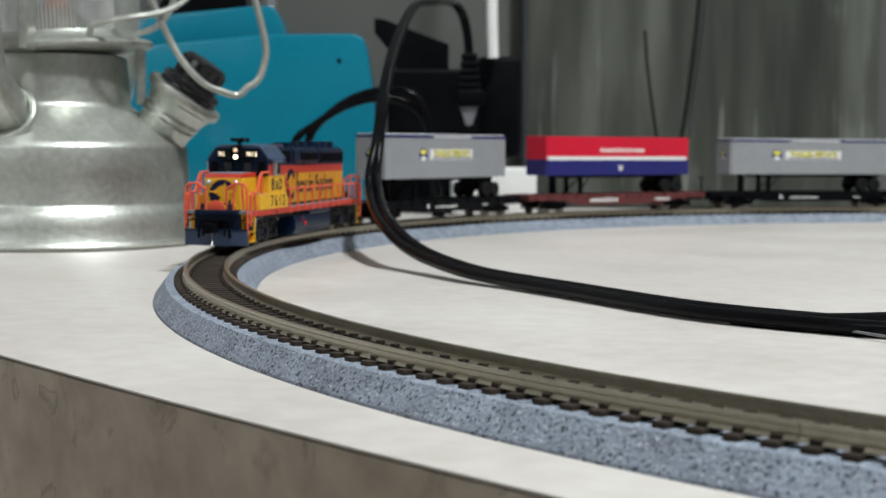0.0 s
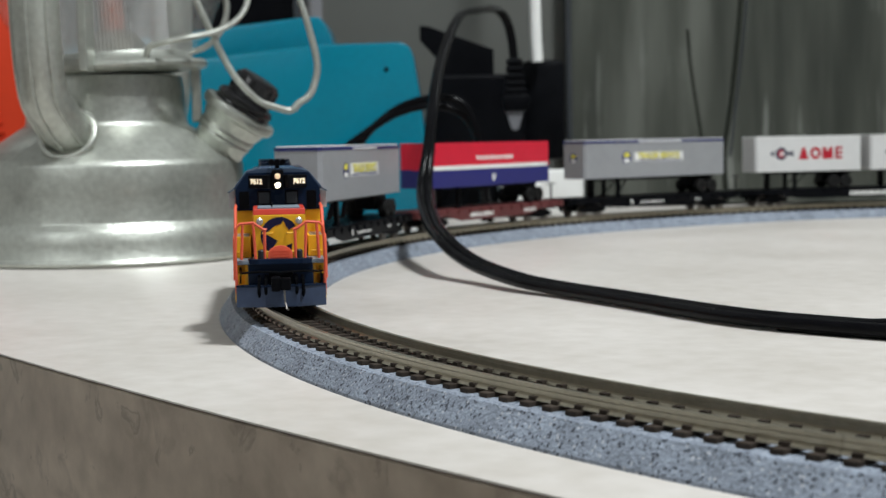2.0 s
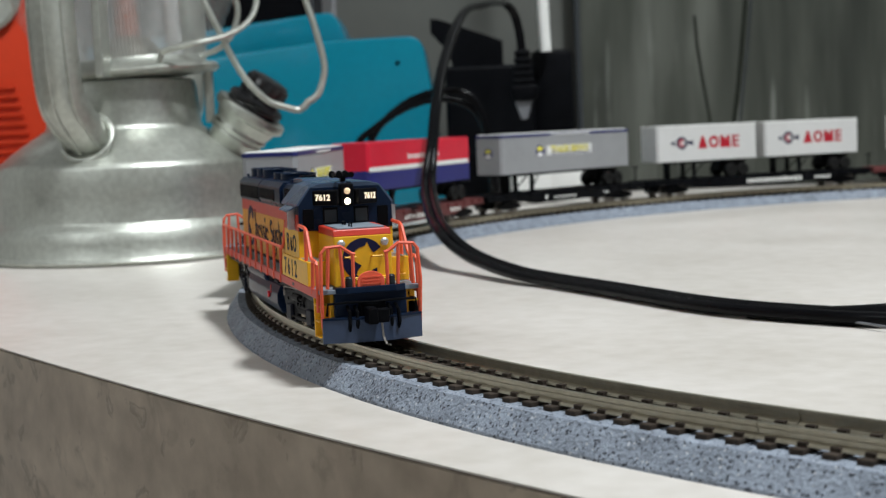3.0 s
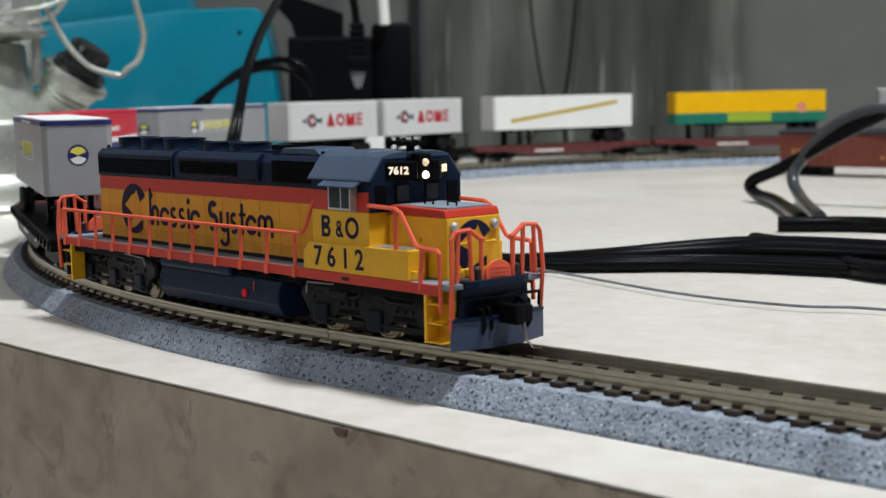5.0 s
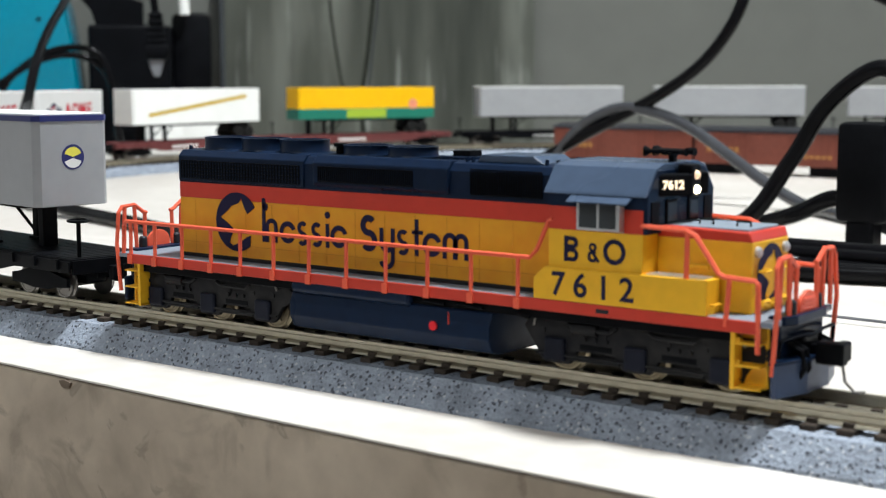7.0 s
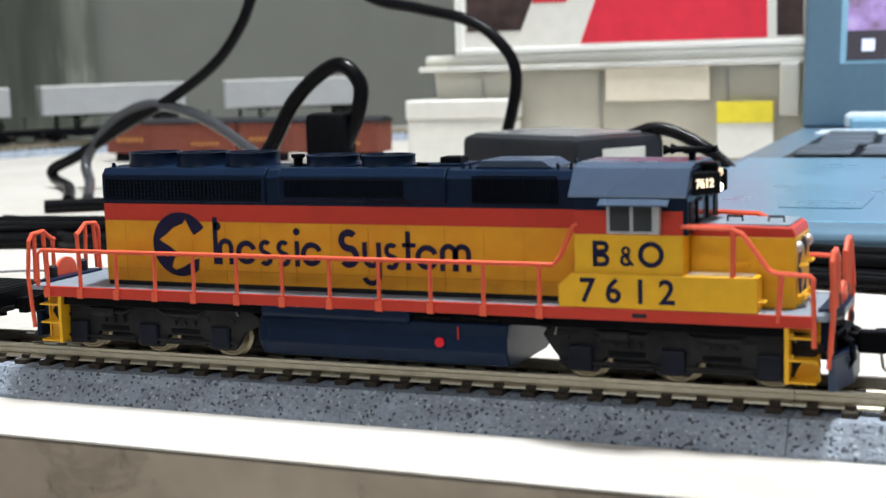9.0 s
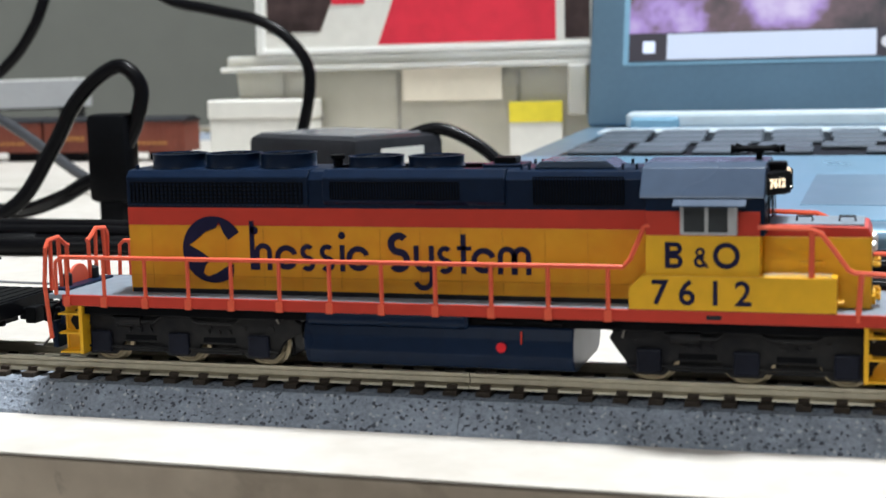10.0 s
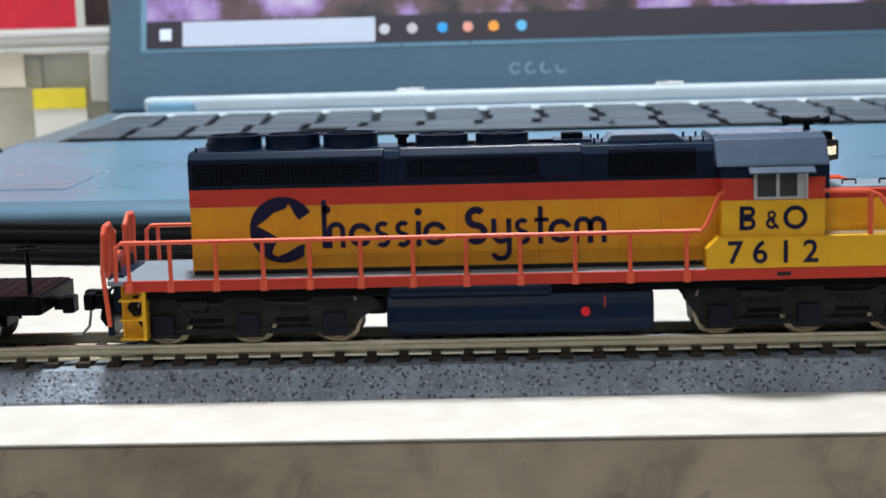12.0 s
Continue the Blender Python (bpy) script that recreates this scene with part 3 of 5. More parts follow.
def wordmark(parent, side):
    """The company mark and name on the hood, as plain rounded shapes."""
    y = 6.08 * side
    def put(name, bm, x, z):
        part(name, bm, LETTER, parent, "dark blue painted mark", at=side_pose(x, y, z))
    x0 = -36.0 if side < 0 else 11.0
    q = -side
    put("crescent_mark", crescent(1.0), x0, 17.3)
    put("name_stroke", ring(.62, .02, 0, 360), x0 + q * 6.6, 20.2)
    # a row of strokes, bowls and dots at the rhythm of the name: offset, kind
    row = [(7.2, "tall"), (9.2, "arch"), (13.4, "bowl"), (17.2, "ess"), (20.7, "ess"), (23.4, "stem"), (26.2, "bowl"),
           (33.3, "bigess"), (37.6, "tail"), (41.2, "ess"), (44.3, "cross"), (47.7, "bowl"), (51.6, "arch"), (54.0, "arch")]
    base, w = -3.1, 0.75
    for dx, kind in row:
        bm = bmesh.new()
        if kind == "tall":
            box(-w / 2, w / 2, base, base + 7.2, 0, .05, bm=bm)
        elif kind == "arch":
            ring(1.35, .6, 0, 180, 0, base + 2.6, bm)
            box(.6, 1.35, base, base + 2.6, 0, .05, bm=bm)
            box(-1.35, -.6, base, base + 2.6, 0, .05, bm=bm)
        elif kind == "bowl":
            ring(1.8, 1.0, 20, 325, 0, base + 1.9, bm)
        elif kind == "ess":
            ring(1.12, .42, 40, 270, 0, base + 2.78, bm)
            ring(1.15, .42, -140, 90, 0, base + 1.08, bm)
        elif kind == "bigess":
            ring(1.65, .65, 40, 270, 0, base + 4.1, bm)
            ring(1.7, .7, -140, 90, 0, base + 1.75, bm)
        elif kind == "stem":
            box(-w / 2, w / 2, base, base + 3.8, 0, .05, bm=bm)
            ring(.55, .02, 0, 360, 0, base + 5.2, bm)
        elif kind == "tail":
            ring(1.5, .75, 180, 360, 0, base + 1.6, bm)
            box(-1.5, -.75, base + 1.6, base + 3.9, 0, .05, bm=bm)
            box(.75, 1.5, base - 1.0, base + 3.9, 0, .05, bm=bm)
            ring(1.6, .85, 200, 360, -.1, base - .9, bm)
        else:
            box(-w / 2, w / 2, base, base + 5.6, 0, .05, bm=bm)
            box(-.9, 1.2, base + 3.3, base + 3.9, 0, .05, bm=bm)
        put("name_stroke", bm, x0 + q * dx * 0.865, 17.5)


def build_loco():
    loco = thing("diesel_locomotive", "yellow, vermilion and navy model diesel locomotive with lit headlight", "model locomotive")
    # walkway and sill
    part("walkway", prism([(-62, -9.6), (62, -9.6), (62, 9.6), (-62, 9.6)], 9.9, 10.7, axis="z", bev=.15), DECKGREY, loco, "grey walkway deck")
    for s in (-1, 1):
        part("side_sill", box(-59.5, 60, min(s * 9.55, s * 9.95), max(s * 9.55, s * 9.95), 9.0, 10.65, .12), VERMIL, loco, "vermilion side sill")
        part("under_sill", box(-57, 57, min(s * 8.2, s * 8.9), max(s * 8.2, s * 8.9), 7.6, 9.1, .1), BLACK, loco)
    part("frame", box(-61, 61, -6.5, 6.5, 7.4, 9.9, .2), BLACK, loco)
    # long hood in three colours
    part("hood_lower", box(-49.8, 28.4, -6, 6, 10.7, 20.9, .12), YELLOW, loco, "chrome yellow hood side")
    part("hood_stripe", box(-49.83, 28.4, -6.02, 6.02, 20.9, 23.5, .05), VERMIL, loco, "vermilion stripe")
    top = [(-6.03, 23.5), (-6.03, 27.6), (-5.2, 28.7), (-3.6, 29.1), (3.6, 29.1), (5.2, 28.7), (6.03, 27.6), (6.03, 23.5)]
    part("hood_upper", prism(top, -49.85, 28.4, axis="x", bev=.1), NAVY, loco, "navy blue upper hood")
    part("hood_kick", box(-49.6, 27, -6.1, 6.1, 10.7, 11.4, .1), TRUCK, loco, "dark line along the hood foot")
    rad = [(-6.35, 23.8), (-6.35, 28.0), (-5.4, 29.0), (5.4, 29.0), (6.35, 28.0), (6.35, 23.8)]
    part("radiator_housing", prism(rad, -49.7, -20.6, axis="x", bev=.15), NAVY, loco)
    dyn = [(-6.7, 24.6), (-6.7, 27.9), (-5.6, 29.1), (5.6, 29.1), (6.7, 27.9), (6.7, 24.6), (6.0, 24.0), (-6.0, 24.0)]
    part("brake_housing", prism(dyn, -18.3, 8.6, axis="x", bev=.2), NAVY, loco)
    for s in (-1, 1):
        for nm, x0, x1, z0, z1, nx, nz, y in (("radiator_grille", -48.9, -21.5, 24.3, 27.2, 42, 5, 6.36), ("louvre_grille", -17, 2, 25.0, 27.3, 46, 1, 6.72), ("filter_grille", 12.6, 25, 24.3, 28.0, 30, 1, 6.2)):
            bm = bmesh.new()
            for k in range(nx):
                xx = x0 + (x1 - x0) * k / (nx - 1)
                box(xx - .1, xx + .1, min(s * (y - .05), s * (y + .14)), max(s * (y - .05), s * (y + .14)), z0, z1, bm=bm)
            for k in range(nz + 1):
                zz = z0 + (z1 - z0) * k / nz
                box(x0, x1, min(s * (y - .05), s * (y + .18)), max(s * (y - .05), s * (y + .18)), zz - .08, zz + .08, bm=bm)
            part(nm, bm, BLACK, loco, "black louvred grille")
        # doors and latches down the hood
        bm = bmesh.new()
        for k in range(12):
            xx = -46 + k * 6.0
            box(xx - .035, xx + .035, min(s * 5.95, s * 6.03), max(s * 5.95, s * 6.03), 11.6, 20.6, bm=bm)
        part("door_seams", bm, GRIME, loco, "dirty door seams")
        part("seam_line", box(-49.7, 27, min(s * 5.95, s * 6.03), max(s * 5.95, s * 6.03), 13.3, 13.38), GRIME, loco)
        wordmark(loco, s)
    # roof fans, stack, hatches
    for x, r, h in ((-43.7, 4.25, 2.1), (-34.8, 4.25, 2.1), (-26.0, 4.25, 2.1), (-12.2, 4.1, 1.6), (-3.1, 4.1, 1.6)):
        fan = part("roof_fan", turned([(0, 0), (r + .1, 0), (r - .1, .35), (r - .1, h - .25), (r, h), (r - .35, h + .05), (r - .6, h - .35), (0, h - .4)], 32), NAVY, loco, "round roof fan", at=pose(x * MM, 0, 29.05 * MM), smooth=True)
        bm = bmesh.new()
        for k in range(8):
            box(-r + .5, r - .5, -.1, .1, h - .3, h - .12, bm=bm, m=Matrix.Rotation(k * math.pi / 8, 4, "Z"))
        turned([(0, h - .3), (1.0, h - .3), (1.0, h), (0, h)], 12, bm=bm)
        part("fan_guard", bm, BLACK, fan)
    part("exhaust_pipe", turned([(0, 0), (.7, 0), (.7, 1.0), (1.1, 1.2), (1.1, 1.7), (0, 1.7)], 14), BLACK, loco, at=pose(-18.2 * MM, 0, 29.05 * MM))
    part("exhaust_stack", box(5.8, 9.0, -1.6, 1.6, 29.0, 30.4, .15), BLACK, loco)
    part("stack_base", box(4.6, 10.2, -3.2, 3.2, 29.0, 29.5, .1), NAVY, loco)
    part("roof_hatch", prism([(12.2, 29.0), (13.2, 30.1), (22.2, 30.1), (24, 29.0)], -4.2, 4.2, bev=.15), NAVYSHEEN, loco, "navy roof hatch, sheen put into its paler colour")
    for x in (-48.8, 10.5, 11.6, 24.6, 26.5):
        for y in (-4.2, 4.2):
            part("lift_ring", box(x - .15, x + .15, y - .3, y + .3, 28.9, 29.7), NAVY, loco)
    # cab
    part("cab_base", box(28.4, 43.3, -9.55, 9.55, 10.7, 20.6, .12), GOLD, loco, "bright yellow cab side")
    part("cab_stripe", box(28.4, 43.3, -9.5, 9.5, 20.6, 23.8, .08), VERMIL, loco, "vermilion cab band")
    part("cab_band", box(28.4, 43.3, -9.45, 9.45, 23.8, 25.7, .08), NAVY, loco)
    roof = [(-9.9, 25.5), (-9.7, 25.9), (-7.0, 29.3), (-4.8, 29.9), (4.8, 29.9), (7.0, 29.3), (9.7, 25.9), (9.9, 25.5)]
    bm = prism(roof, 27.7, 43.8, axis="x", bev=.12)
    part("cab_roof", bm, NAVYSHEEN, loco, "navy sloping cab roof, sheen put into its paler colour")
    part("cab_front", prism([(-9.4, 20.6), (-9.4, 25.6), (-6.9, 29.0), (6.9, 29.0), (9.4, 25.6), (9.4, 20.6)], 43.2, 43.9, axis="x", bev=.08), NAVY, loco)
    for s in (-1, 1):
        ys = (s * 9.45, s * 9.75)
        wn = part("side_window", box(33.0, 40.4, min(ys), max(ys), 20.7, 24.9, .1), FRAME, loco, "silver-framed side window")
        ys = (s * 9.7, s * 9.85)
        for x0, x1 in ((33.5, 36.2), (36.7, 39.2)):
            part("pane", box(x0, x1, min(ys), max(ys), 21.1, 24.5), GLASSY, wn)
        ys = (s * 9.7, s * 11.0)
        part("wind_deflector", box(40.2, 40.5, min(ys), max(ys), 20.9, 24.7, .05), FRAME, wn)
        vis = [(s * 9.5, 25.6), (s * 11.2, 24.7), (s * 11.2, 24.5), (s * 9.5, 25.2)]
        part("visor", prism(vis, 32.2, 41.6, axis="x"), NAVYSHEEN, loco, "navy window visor, sheen put into its paler colour")
        # battery boxes under the cab
        pts = [(26.2, 10.7), (53.0, 10.7), (53.0, 15.3), (28.0, 15.3), (26.2, 13.6)]
        part("battery_box", prism(pts, s * 6.2, s * 10.0, bev=.12), GOLD, loco, "yellow equipment box under the cab")
        bm = bmesh.new()
        for k in range(24):
            box(43.8 + k * .36, 43.95 + k * .36, min(s * 6.6, s * 9.4), max(s * 6.6, s * 9.4), 15.2, 15.5, bm=bm)
        part("grating", bm, FRAME, loco, "pale grating")
        for x, ch in ((30.3, "7"), (33.9, "6"), (37.6, "1"), (41.2, "2")):
            xx = x if s < 0 else 72 - x
            lettering("road_number", ch, 4.6, LETTER, loco, side_pose(xx, s * 10.03, 12.9), bold=.08)
        # the initials as plain shapes
        k = -s
        bm = bmesh.new()
        box(-1.2, -.55, -1.75, 1.75, 0, .05, bm=bm)
        for z, r in ((-.82, .93), (.87, .85)):
            ring(r, r - .58, -90, 90, .2, z, bm)
            for q in (z - r, z + r - .58):
                box(-.6, .22, q, q + .58, 0, .05, bm=bm)
        part("initial_mark", bm, LETTER, loco, at=side_pose(32.2 if s < 0 else 39.6, s * 9.58, 18.0))
        bm = ring(.62, .28, 0, 360, -.1, .62)
        ring(.82, .38, 40, 330, -.1, -.62, bm)
        tube([(-.3, .1, .02), (.9, -1.35, .02)], .2, 5, bm=bm)
        part("initial_mark", bm, LETTER, loco, at=side_pose(35.7 if s < 0 else 36.1, s * 9.58, 17.8))
        part("initial_mark", ring(1.75, 1.1, 0, 360), LETTER, loco, at=side_pose(39.0 if s < 0 else 32.8, s * 9.58, 18.0))
        # front windows and number boards beside the headlight
        ys = (s * 1.6, s * 4.6)
        fw = part("front_window", box(43.8, 44.1, min(ys), max(ys), 21.7, 25.0, .1), BLACK, loco)
        ys = (s * 1.9, s * 4.3)
        part("pane", box(44.05, 44.2, min(ys), max(ys), 22.1, 24.6), GLASSY, fw)
        ys = (s * 6.4, s * 8.6)
        part("corner_window", box(43.8, 44.05, min(ys), max(ys), 20.9, 24.9, .08), BLACK, loco)
        nm = pose(44.5 * MM, s * 3.9 * MM, 0, 0, 0, s * 34)
        nb = part("number_board", box(-1.6, 1.0, -2.7, 2.7, 25.5, 28.5, .3, m=nm), BLACK, loco, "black number board with lit figures")
        lettering("board_number", "7612", 1.62, BOARD, nb, nm @ pose(1.04 * MM, s * .35 * MM, 27.0 * MM, 90, 0, 90), "lit white figures", bold=.05)
    hl = part("headlight_box", box(43.8, 46.1, -1.35, 1.35, 25.2, 29.6, .3), BLACK, loco)
    for z in (26.2, 28.2):
        part("headlight", turned([(0, .5), (.45, .35), (.64, 0), (.64, -.3), (0, -.3)], 16, m=pose(46.15 * MM, 0, z * MM, 0, 90, 0)), HEADLIGHT if z < 27 else DIMLIGHT, hl, "glowing warm headlight")
    bm = bmesh.new()
    box(42.0, 42.8, -.5, .5, 29.8, 31.0, bm=bm)
    for y, a, b in ((-1.3, 38.8, 45.2), (0, 39.5, 45.8), (1.3, 39.2, 44.6)):
        turned([(.75, 0), (.35, .9), (.3, (b - a) - 1), (.6, b - a), (0, b - a)], 10, bm=bm, m=pose(a * MM, y * MM, 31.3 * MM, 0, 90, 0))
    box(41.6, 43.2, -1.8, 1.8, 30.8, 31.2, bm=bm)
    part("air_horn", bm, BLACK, loco, "black three-trumpet horn")
    # short hood
    part("nose", prism([(43.3, 10.7), (57.2, 10.7), (57.2, 20.2), (43.3, 20.2)], -5.6, 5.6, bev=.25), GOLD, loco, "bright yellow short hood")
    part("nose_top", prism([(43.3, 20.1), (57.2, 20.1), (56.7, 21.4), (43.3, 21.7)], -5.6, 5.6, bev=.2), VERMIL, loco, "vermilion short hood top")
    part("nose_roof", box(43.6, 56.2, -4.6, 4.6, 21.3, 21.75, .15), DECKGREY, loco, "grey anti-slip panel")
    bm = bmesh.new()
    for x0 in (47.5, 53):
        tube([(x0, -1.5, 21.7), (x0, -1.5, 22.4), (x0 + 2.0, -1.5, 22.4), (x0 + 2.0, -1.5, 21.7)], .18, 5, bm=bm)
    part("nose_grabs", bm, BLACK, loco)
    part("nose_crescent", crescent(.82), LETTER, loco, "dark blue crescent mark", at=pose(57.23 * MM, 0, 15.6 * MM, 90, 0, 90))
    for y in (-4.2, 4.2):
        part("class_light", turned([(0, 0), (.75, 0), (.75, .5), (.4, .8), (0, .8)], 14, m=pose(57.1 * MM, y * MM, 18.8 * MM, 0, 90, 0)), FRAME, loco)
    for y in (-2.6, 2.6):
        bm = bmesh.new()
        tube([(57.2, y - 1, 16.2), (58.1, y - 1, 16.2), (58.1, y + 1, 16.2), (57.2, y + 1, 16.2)], .2, 5, bm=bm)
        tube([(57.2, y - 1, 12.2), (58.0, y - 1, 12.2), (58.0, y + 1, 12.2), (57.2, y + 1, 12.2)], .2, 5, bm=bm)
        part("grab_iron", bm, GOLD, loco)
    for y in (-3.6, -1.2, 1.2, 3.6):
        part("sand_hatch", box(57.1, 57.7, y - .8, y + .8, 11.1, 12.3, .15), GOLD, loco)
        part("hatch_handle", tube([(57.7, y - .5, 11.9), (58.2, y - .5, 11.9), (58.2, y + .5, 11.9), (57.7, y + .5, 11.9)], .14, 5), GOLD, loco)
    for s in (-1, 1):
        part("box_handle", tube([(53.0, s * 7.2, 12.0), (53.7, s * 7.2, 12.0), (53.7, s * 9.0, 12.0), (53.0, s * 9.0, 12.0)], .18, 5), GOLD, loco)
        part("number_plate_slot", box(36.4, 38.4, min(s * 9.9, s * 10.0), max(s * 9.9, s * 10.0), 9.5, 10.1, .05), SMOKE, loco, "small dark plate on the sill")
    part("nose_latch", box(48, 51.2, -5.9, -5.5, 16.2, 16.9, .1), GOLD, loco)
    # ends: sill, steps, plough, couplers, handrails
    for e in (1, -1):
        m = Matrix.Rotation(0 if e > 0 else math.pi, 4, "Z")
        part("end_sill", box(60.4, 61.9, -6.9, 6.9, 5.4, 10.4, .3, m=m), NAVY, loco, "dark navy end plate")
        part("anticlimber", prism([(60.2, -6.9), (62.4, -6.6), (63.3, -4.6), (63.3, 4.6), (62.4, 6.6), (60.2, 6.9)], 9.9, 11.1, axis="z", bev=.15, m=m), NAVY, loco, "navy anticlimber ledge")
        part("uncoupling_lever", tube([tuple(m @ Vector(q)) for q in ((62.5, -8.6, 6.0), (62.7, -8.4, 8.2), (63.2, -4.5, 8.4), (63.6, 0, 8.2), (63.2, 4.5, 8.4), (62.7, 8.4, 8.2), (62.5, 8.6, 6.0))], .25, 6), BLACK, loco, "bent wire uncoupling lever")
        for y in (-4.0, 4.0):
            part("cable_socket", turned([(0, 0), (.75, 0), (.75, 1.7), (.5, 2.0), (0, 2.0)], 12, m=m @ pose(62.0 * MM, y * MM, 11.0 * MM)), SMOKE, loco, "grey round cable socket", smooth=True)
        if e > 0:
            pl = [(61.9, -9.5), (62.6, -9.5), (64.3, -3.4), (64.3, 3.4), (62.6, 9.5), (61.9, 9.5), (63.4, 3.2), (63.4, -3.2)]
            part("plough", prism(pl, .9, 5.3, axis="z", bev=.12, m=m), PLOUGH, loco, "slate-blue pilot plough with swept-back ends")
            part("plough_lip", prism([(61.6, -9.5), (62.7, -9.5), (64.5, -3.4), (64.5, 3.4), (62.7, 9.5), (61.6, 9.5)], 5.2, 5.6, axis="z", m=m), NAVY, loco)
        else:
            part("plough", box(61.8, 62.8, -8, 8, 2, 6.2, .3, m=m), NAVY, loco)
        cp = part("coupler", box(62, 67.0, -.9, .9, 5.2, 7.0, .2, m=m), BLACK, loco, "black knuckle coupler")
        bm = box(64.6, 68.4, -2.1, -.2, 4.6, 7.6, .3, m=m)
        box(66.4, 68.0, -.4, 2.0, 4.8, 7.4, .3, bm=bm, m=m)
        part("knuckle", bm, BLACK, cp)
        part("trip_pin", tube([tuple((m @ Vector(q))) for q in ((67.2, .6, 5), (67.6, .7, 2.2), (68.8, 1.0, .9), (70.2, 1.3, 1.0))], .22, 6), DULLSTEEL, cp)
        for y in (-4.6, -3.2, 3.2, 4.6):
            part("air_hose", tube([tuple(m @ Vector(q)) for q in ((62.1, y, 7.4), (64.0, y, 6.6), (64.4, y * 1.03, 4.2), (63.6, y, 3.0))], .35, 6), BLACK, loco)
        part("coupler_pocket", box(61.6, 63.2, -2.6, 2.6, 4.6, 8.2, .4, m=m), BLACK, loco)
        for s in (-1, 1):
            st = part("step_well", box(56.4, 57.0, min(s * 6.8, s * 9.8), max(s * 6.8, s * 9.8), 1.6, 10.6, .1, m=m), GOLD, loco, "yellow corner steps")
            part("step_side", box(60.2, 60.6, min(s * 6.8, s * 7.5), max(s * 6.8, s * 7.5), 1.6, 10.6, .1, m=m), GOLD, st)
            for z in (4.9, 7.8):
                part("step_bolt", turned([(0, 0), (.5, 0), (.45, .5), (0, .6)], 10, m=m @ pose(57.0 * MM, s * 8.9 * MM, z * MM, 0, 90, 0)), GOLD, st)
            part("step_back", box(56.6, 60.5, min(s * 6.8, s * 7.3), max(s * 6.8, s * 7.3), 1.6, 10.6, .1, m=m), GOLD, st)
            for z in (1.7, 4.6, 7.5):
                part("tread", box(56.4, 60.5, min(s * 7.0, s * 9.7), max(s * 7.0, s * 9.7), z, z + .28, .06, m=m), GOLD, st)
            bm = bmesh.new()
            tube([tuple(m @ Vector(q)) for q in ((62.0, s * 9.3, 3.8), (62.6, s * 9.5, 12), (62.3, s * 9.2, 17.6), (62.3, s * 8.4, 18.6), (62.3, s * 5.6, 18.8), (62.3, s * 3.6, 17.4), (62.3, s * 2.8, 17.2))], .36, 6, bm=bm)
            tube([tuple(m @ Vector(q)) for q in ((62.3, s * 5.6, 18.8), (62.3, s * 5.2, 11))], .36, 6, bm=bm)
            tube([tuple(m @ Vector(q)) for q in ((62.3, s * 7.8, 18.6), (62.2, s * 8.2, 11))], .36, 6, bm=bm)
            tube([tuple(m @ Vector(q)) for q in ((62.3, s * 3.2, 17.2), (62.3, s * 3.3, 11))], .36, 6, bm=bm)
            part("end_rail", bm, CORAL, loco, "coral end handrail")
        arch = [(2.6 * math.cos(radians(a)), 12.0 + 1.9 * math.sin(radians(a))) for a in range(0, 181, 20)]
        ds = part("drop_step", prism([(-2.6, 11.0), (2.6, 11.0)] + arch, 62.2, 62.7, axis="x", bev=.1, m=m), CORAL, loco, "coral arched drop step")
        for z in (11.6, 12.2, 12.8):
            part("step_rib", box(62.6, 62.85, -1.9, 1.9, z - .12, z + .12, m=m), CORAL, ds)
    for s in (-1, 1):
        bm = tube([(-60.6, s * 9.7, 10.6), (-60.4, s * 9.7, 15.6), (-59.6, s * 9.7, 16.3), (25.4, s * 9.7, 16.3), (26.4, s * 9.5, 17.4), (28.2, s * 9.2, 21.6), (29.0, s * 9.4, 22.0)], .34, 6)
        for x in (-58.6, -52.4, -45.6, -38.6, -31.7, -24.2, -16.5, -8.7, -.8, 7.2, 15.2, 23.4):
            tube([(x, s * 9.75, 9.3), (x, s * 9.7, 16.3)], .33, 6, bm=bm)
            box(x - .5, x + .5, min(s * 9.9, s * 10.2), max(s * 9.9, s * 10.2), 8.9, 10.4, bm=bm)
        part("handrail", bm, CORAL, loco, "coral plastic handrail")
        bm = tube([(43.0, s * 9.4, 21.8), (49.6, s * 9.4, 21.6), (51.0, s * 9.4, 21.0), (54.4, s * 9.5, 16.4), (55.2, s * 9.5, 16.0), (59.6, s * 9.6, 15.8), (60.0, s * 9.6, 15.4), (60.2, s * 9.7, 6.5)], .36, 6)
        tube([(49.8, s * 9.4, 21.5), (49.8, s * 9.5, 14.6)], .38, 6, bm=bm)
        tube([(56.0, s * 9.5, 16.0), (55.6, s * 9.7, 9.6)], .38, 6, bm=bm)
        part("front_handrail", bm, CORAL, loco, "coral plastic handrail")
    # fuel tank and air tanks
    tank = [(-9.2, 7.6), (-10.0, 5.8), (-10.0, 3.6), (-9.0, 1.7), (-7.2, 1.2), (7.2, 1.2), (9.0, 1.7), (10.0, 3.6), (10.0, 5.8), (9.2, 7.6)]
    ft = part("fuel_tank", prism(tank, -20.6, 18.6, axis="x", bev=.25), NAVY, loco, "navy fuel tank")
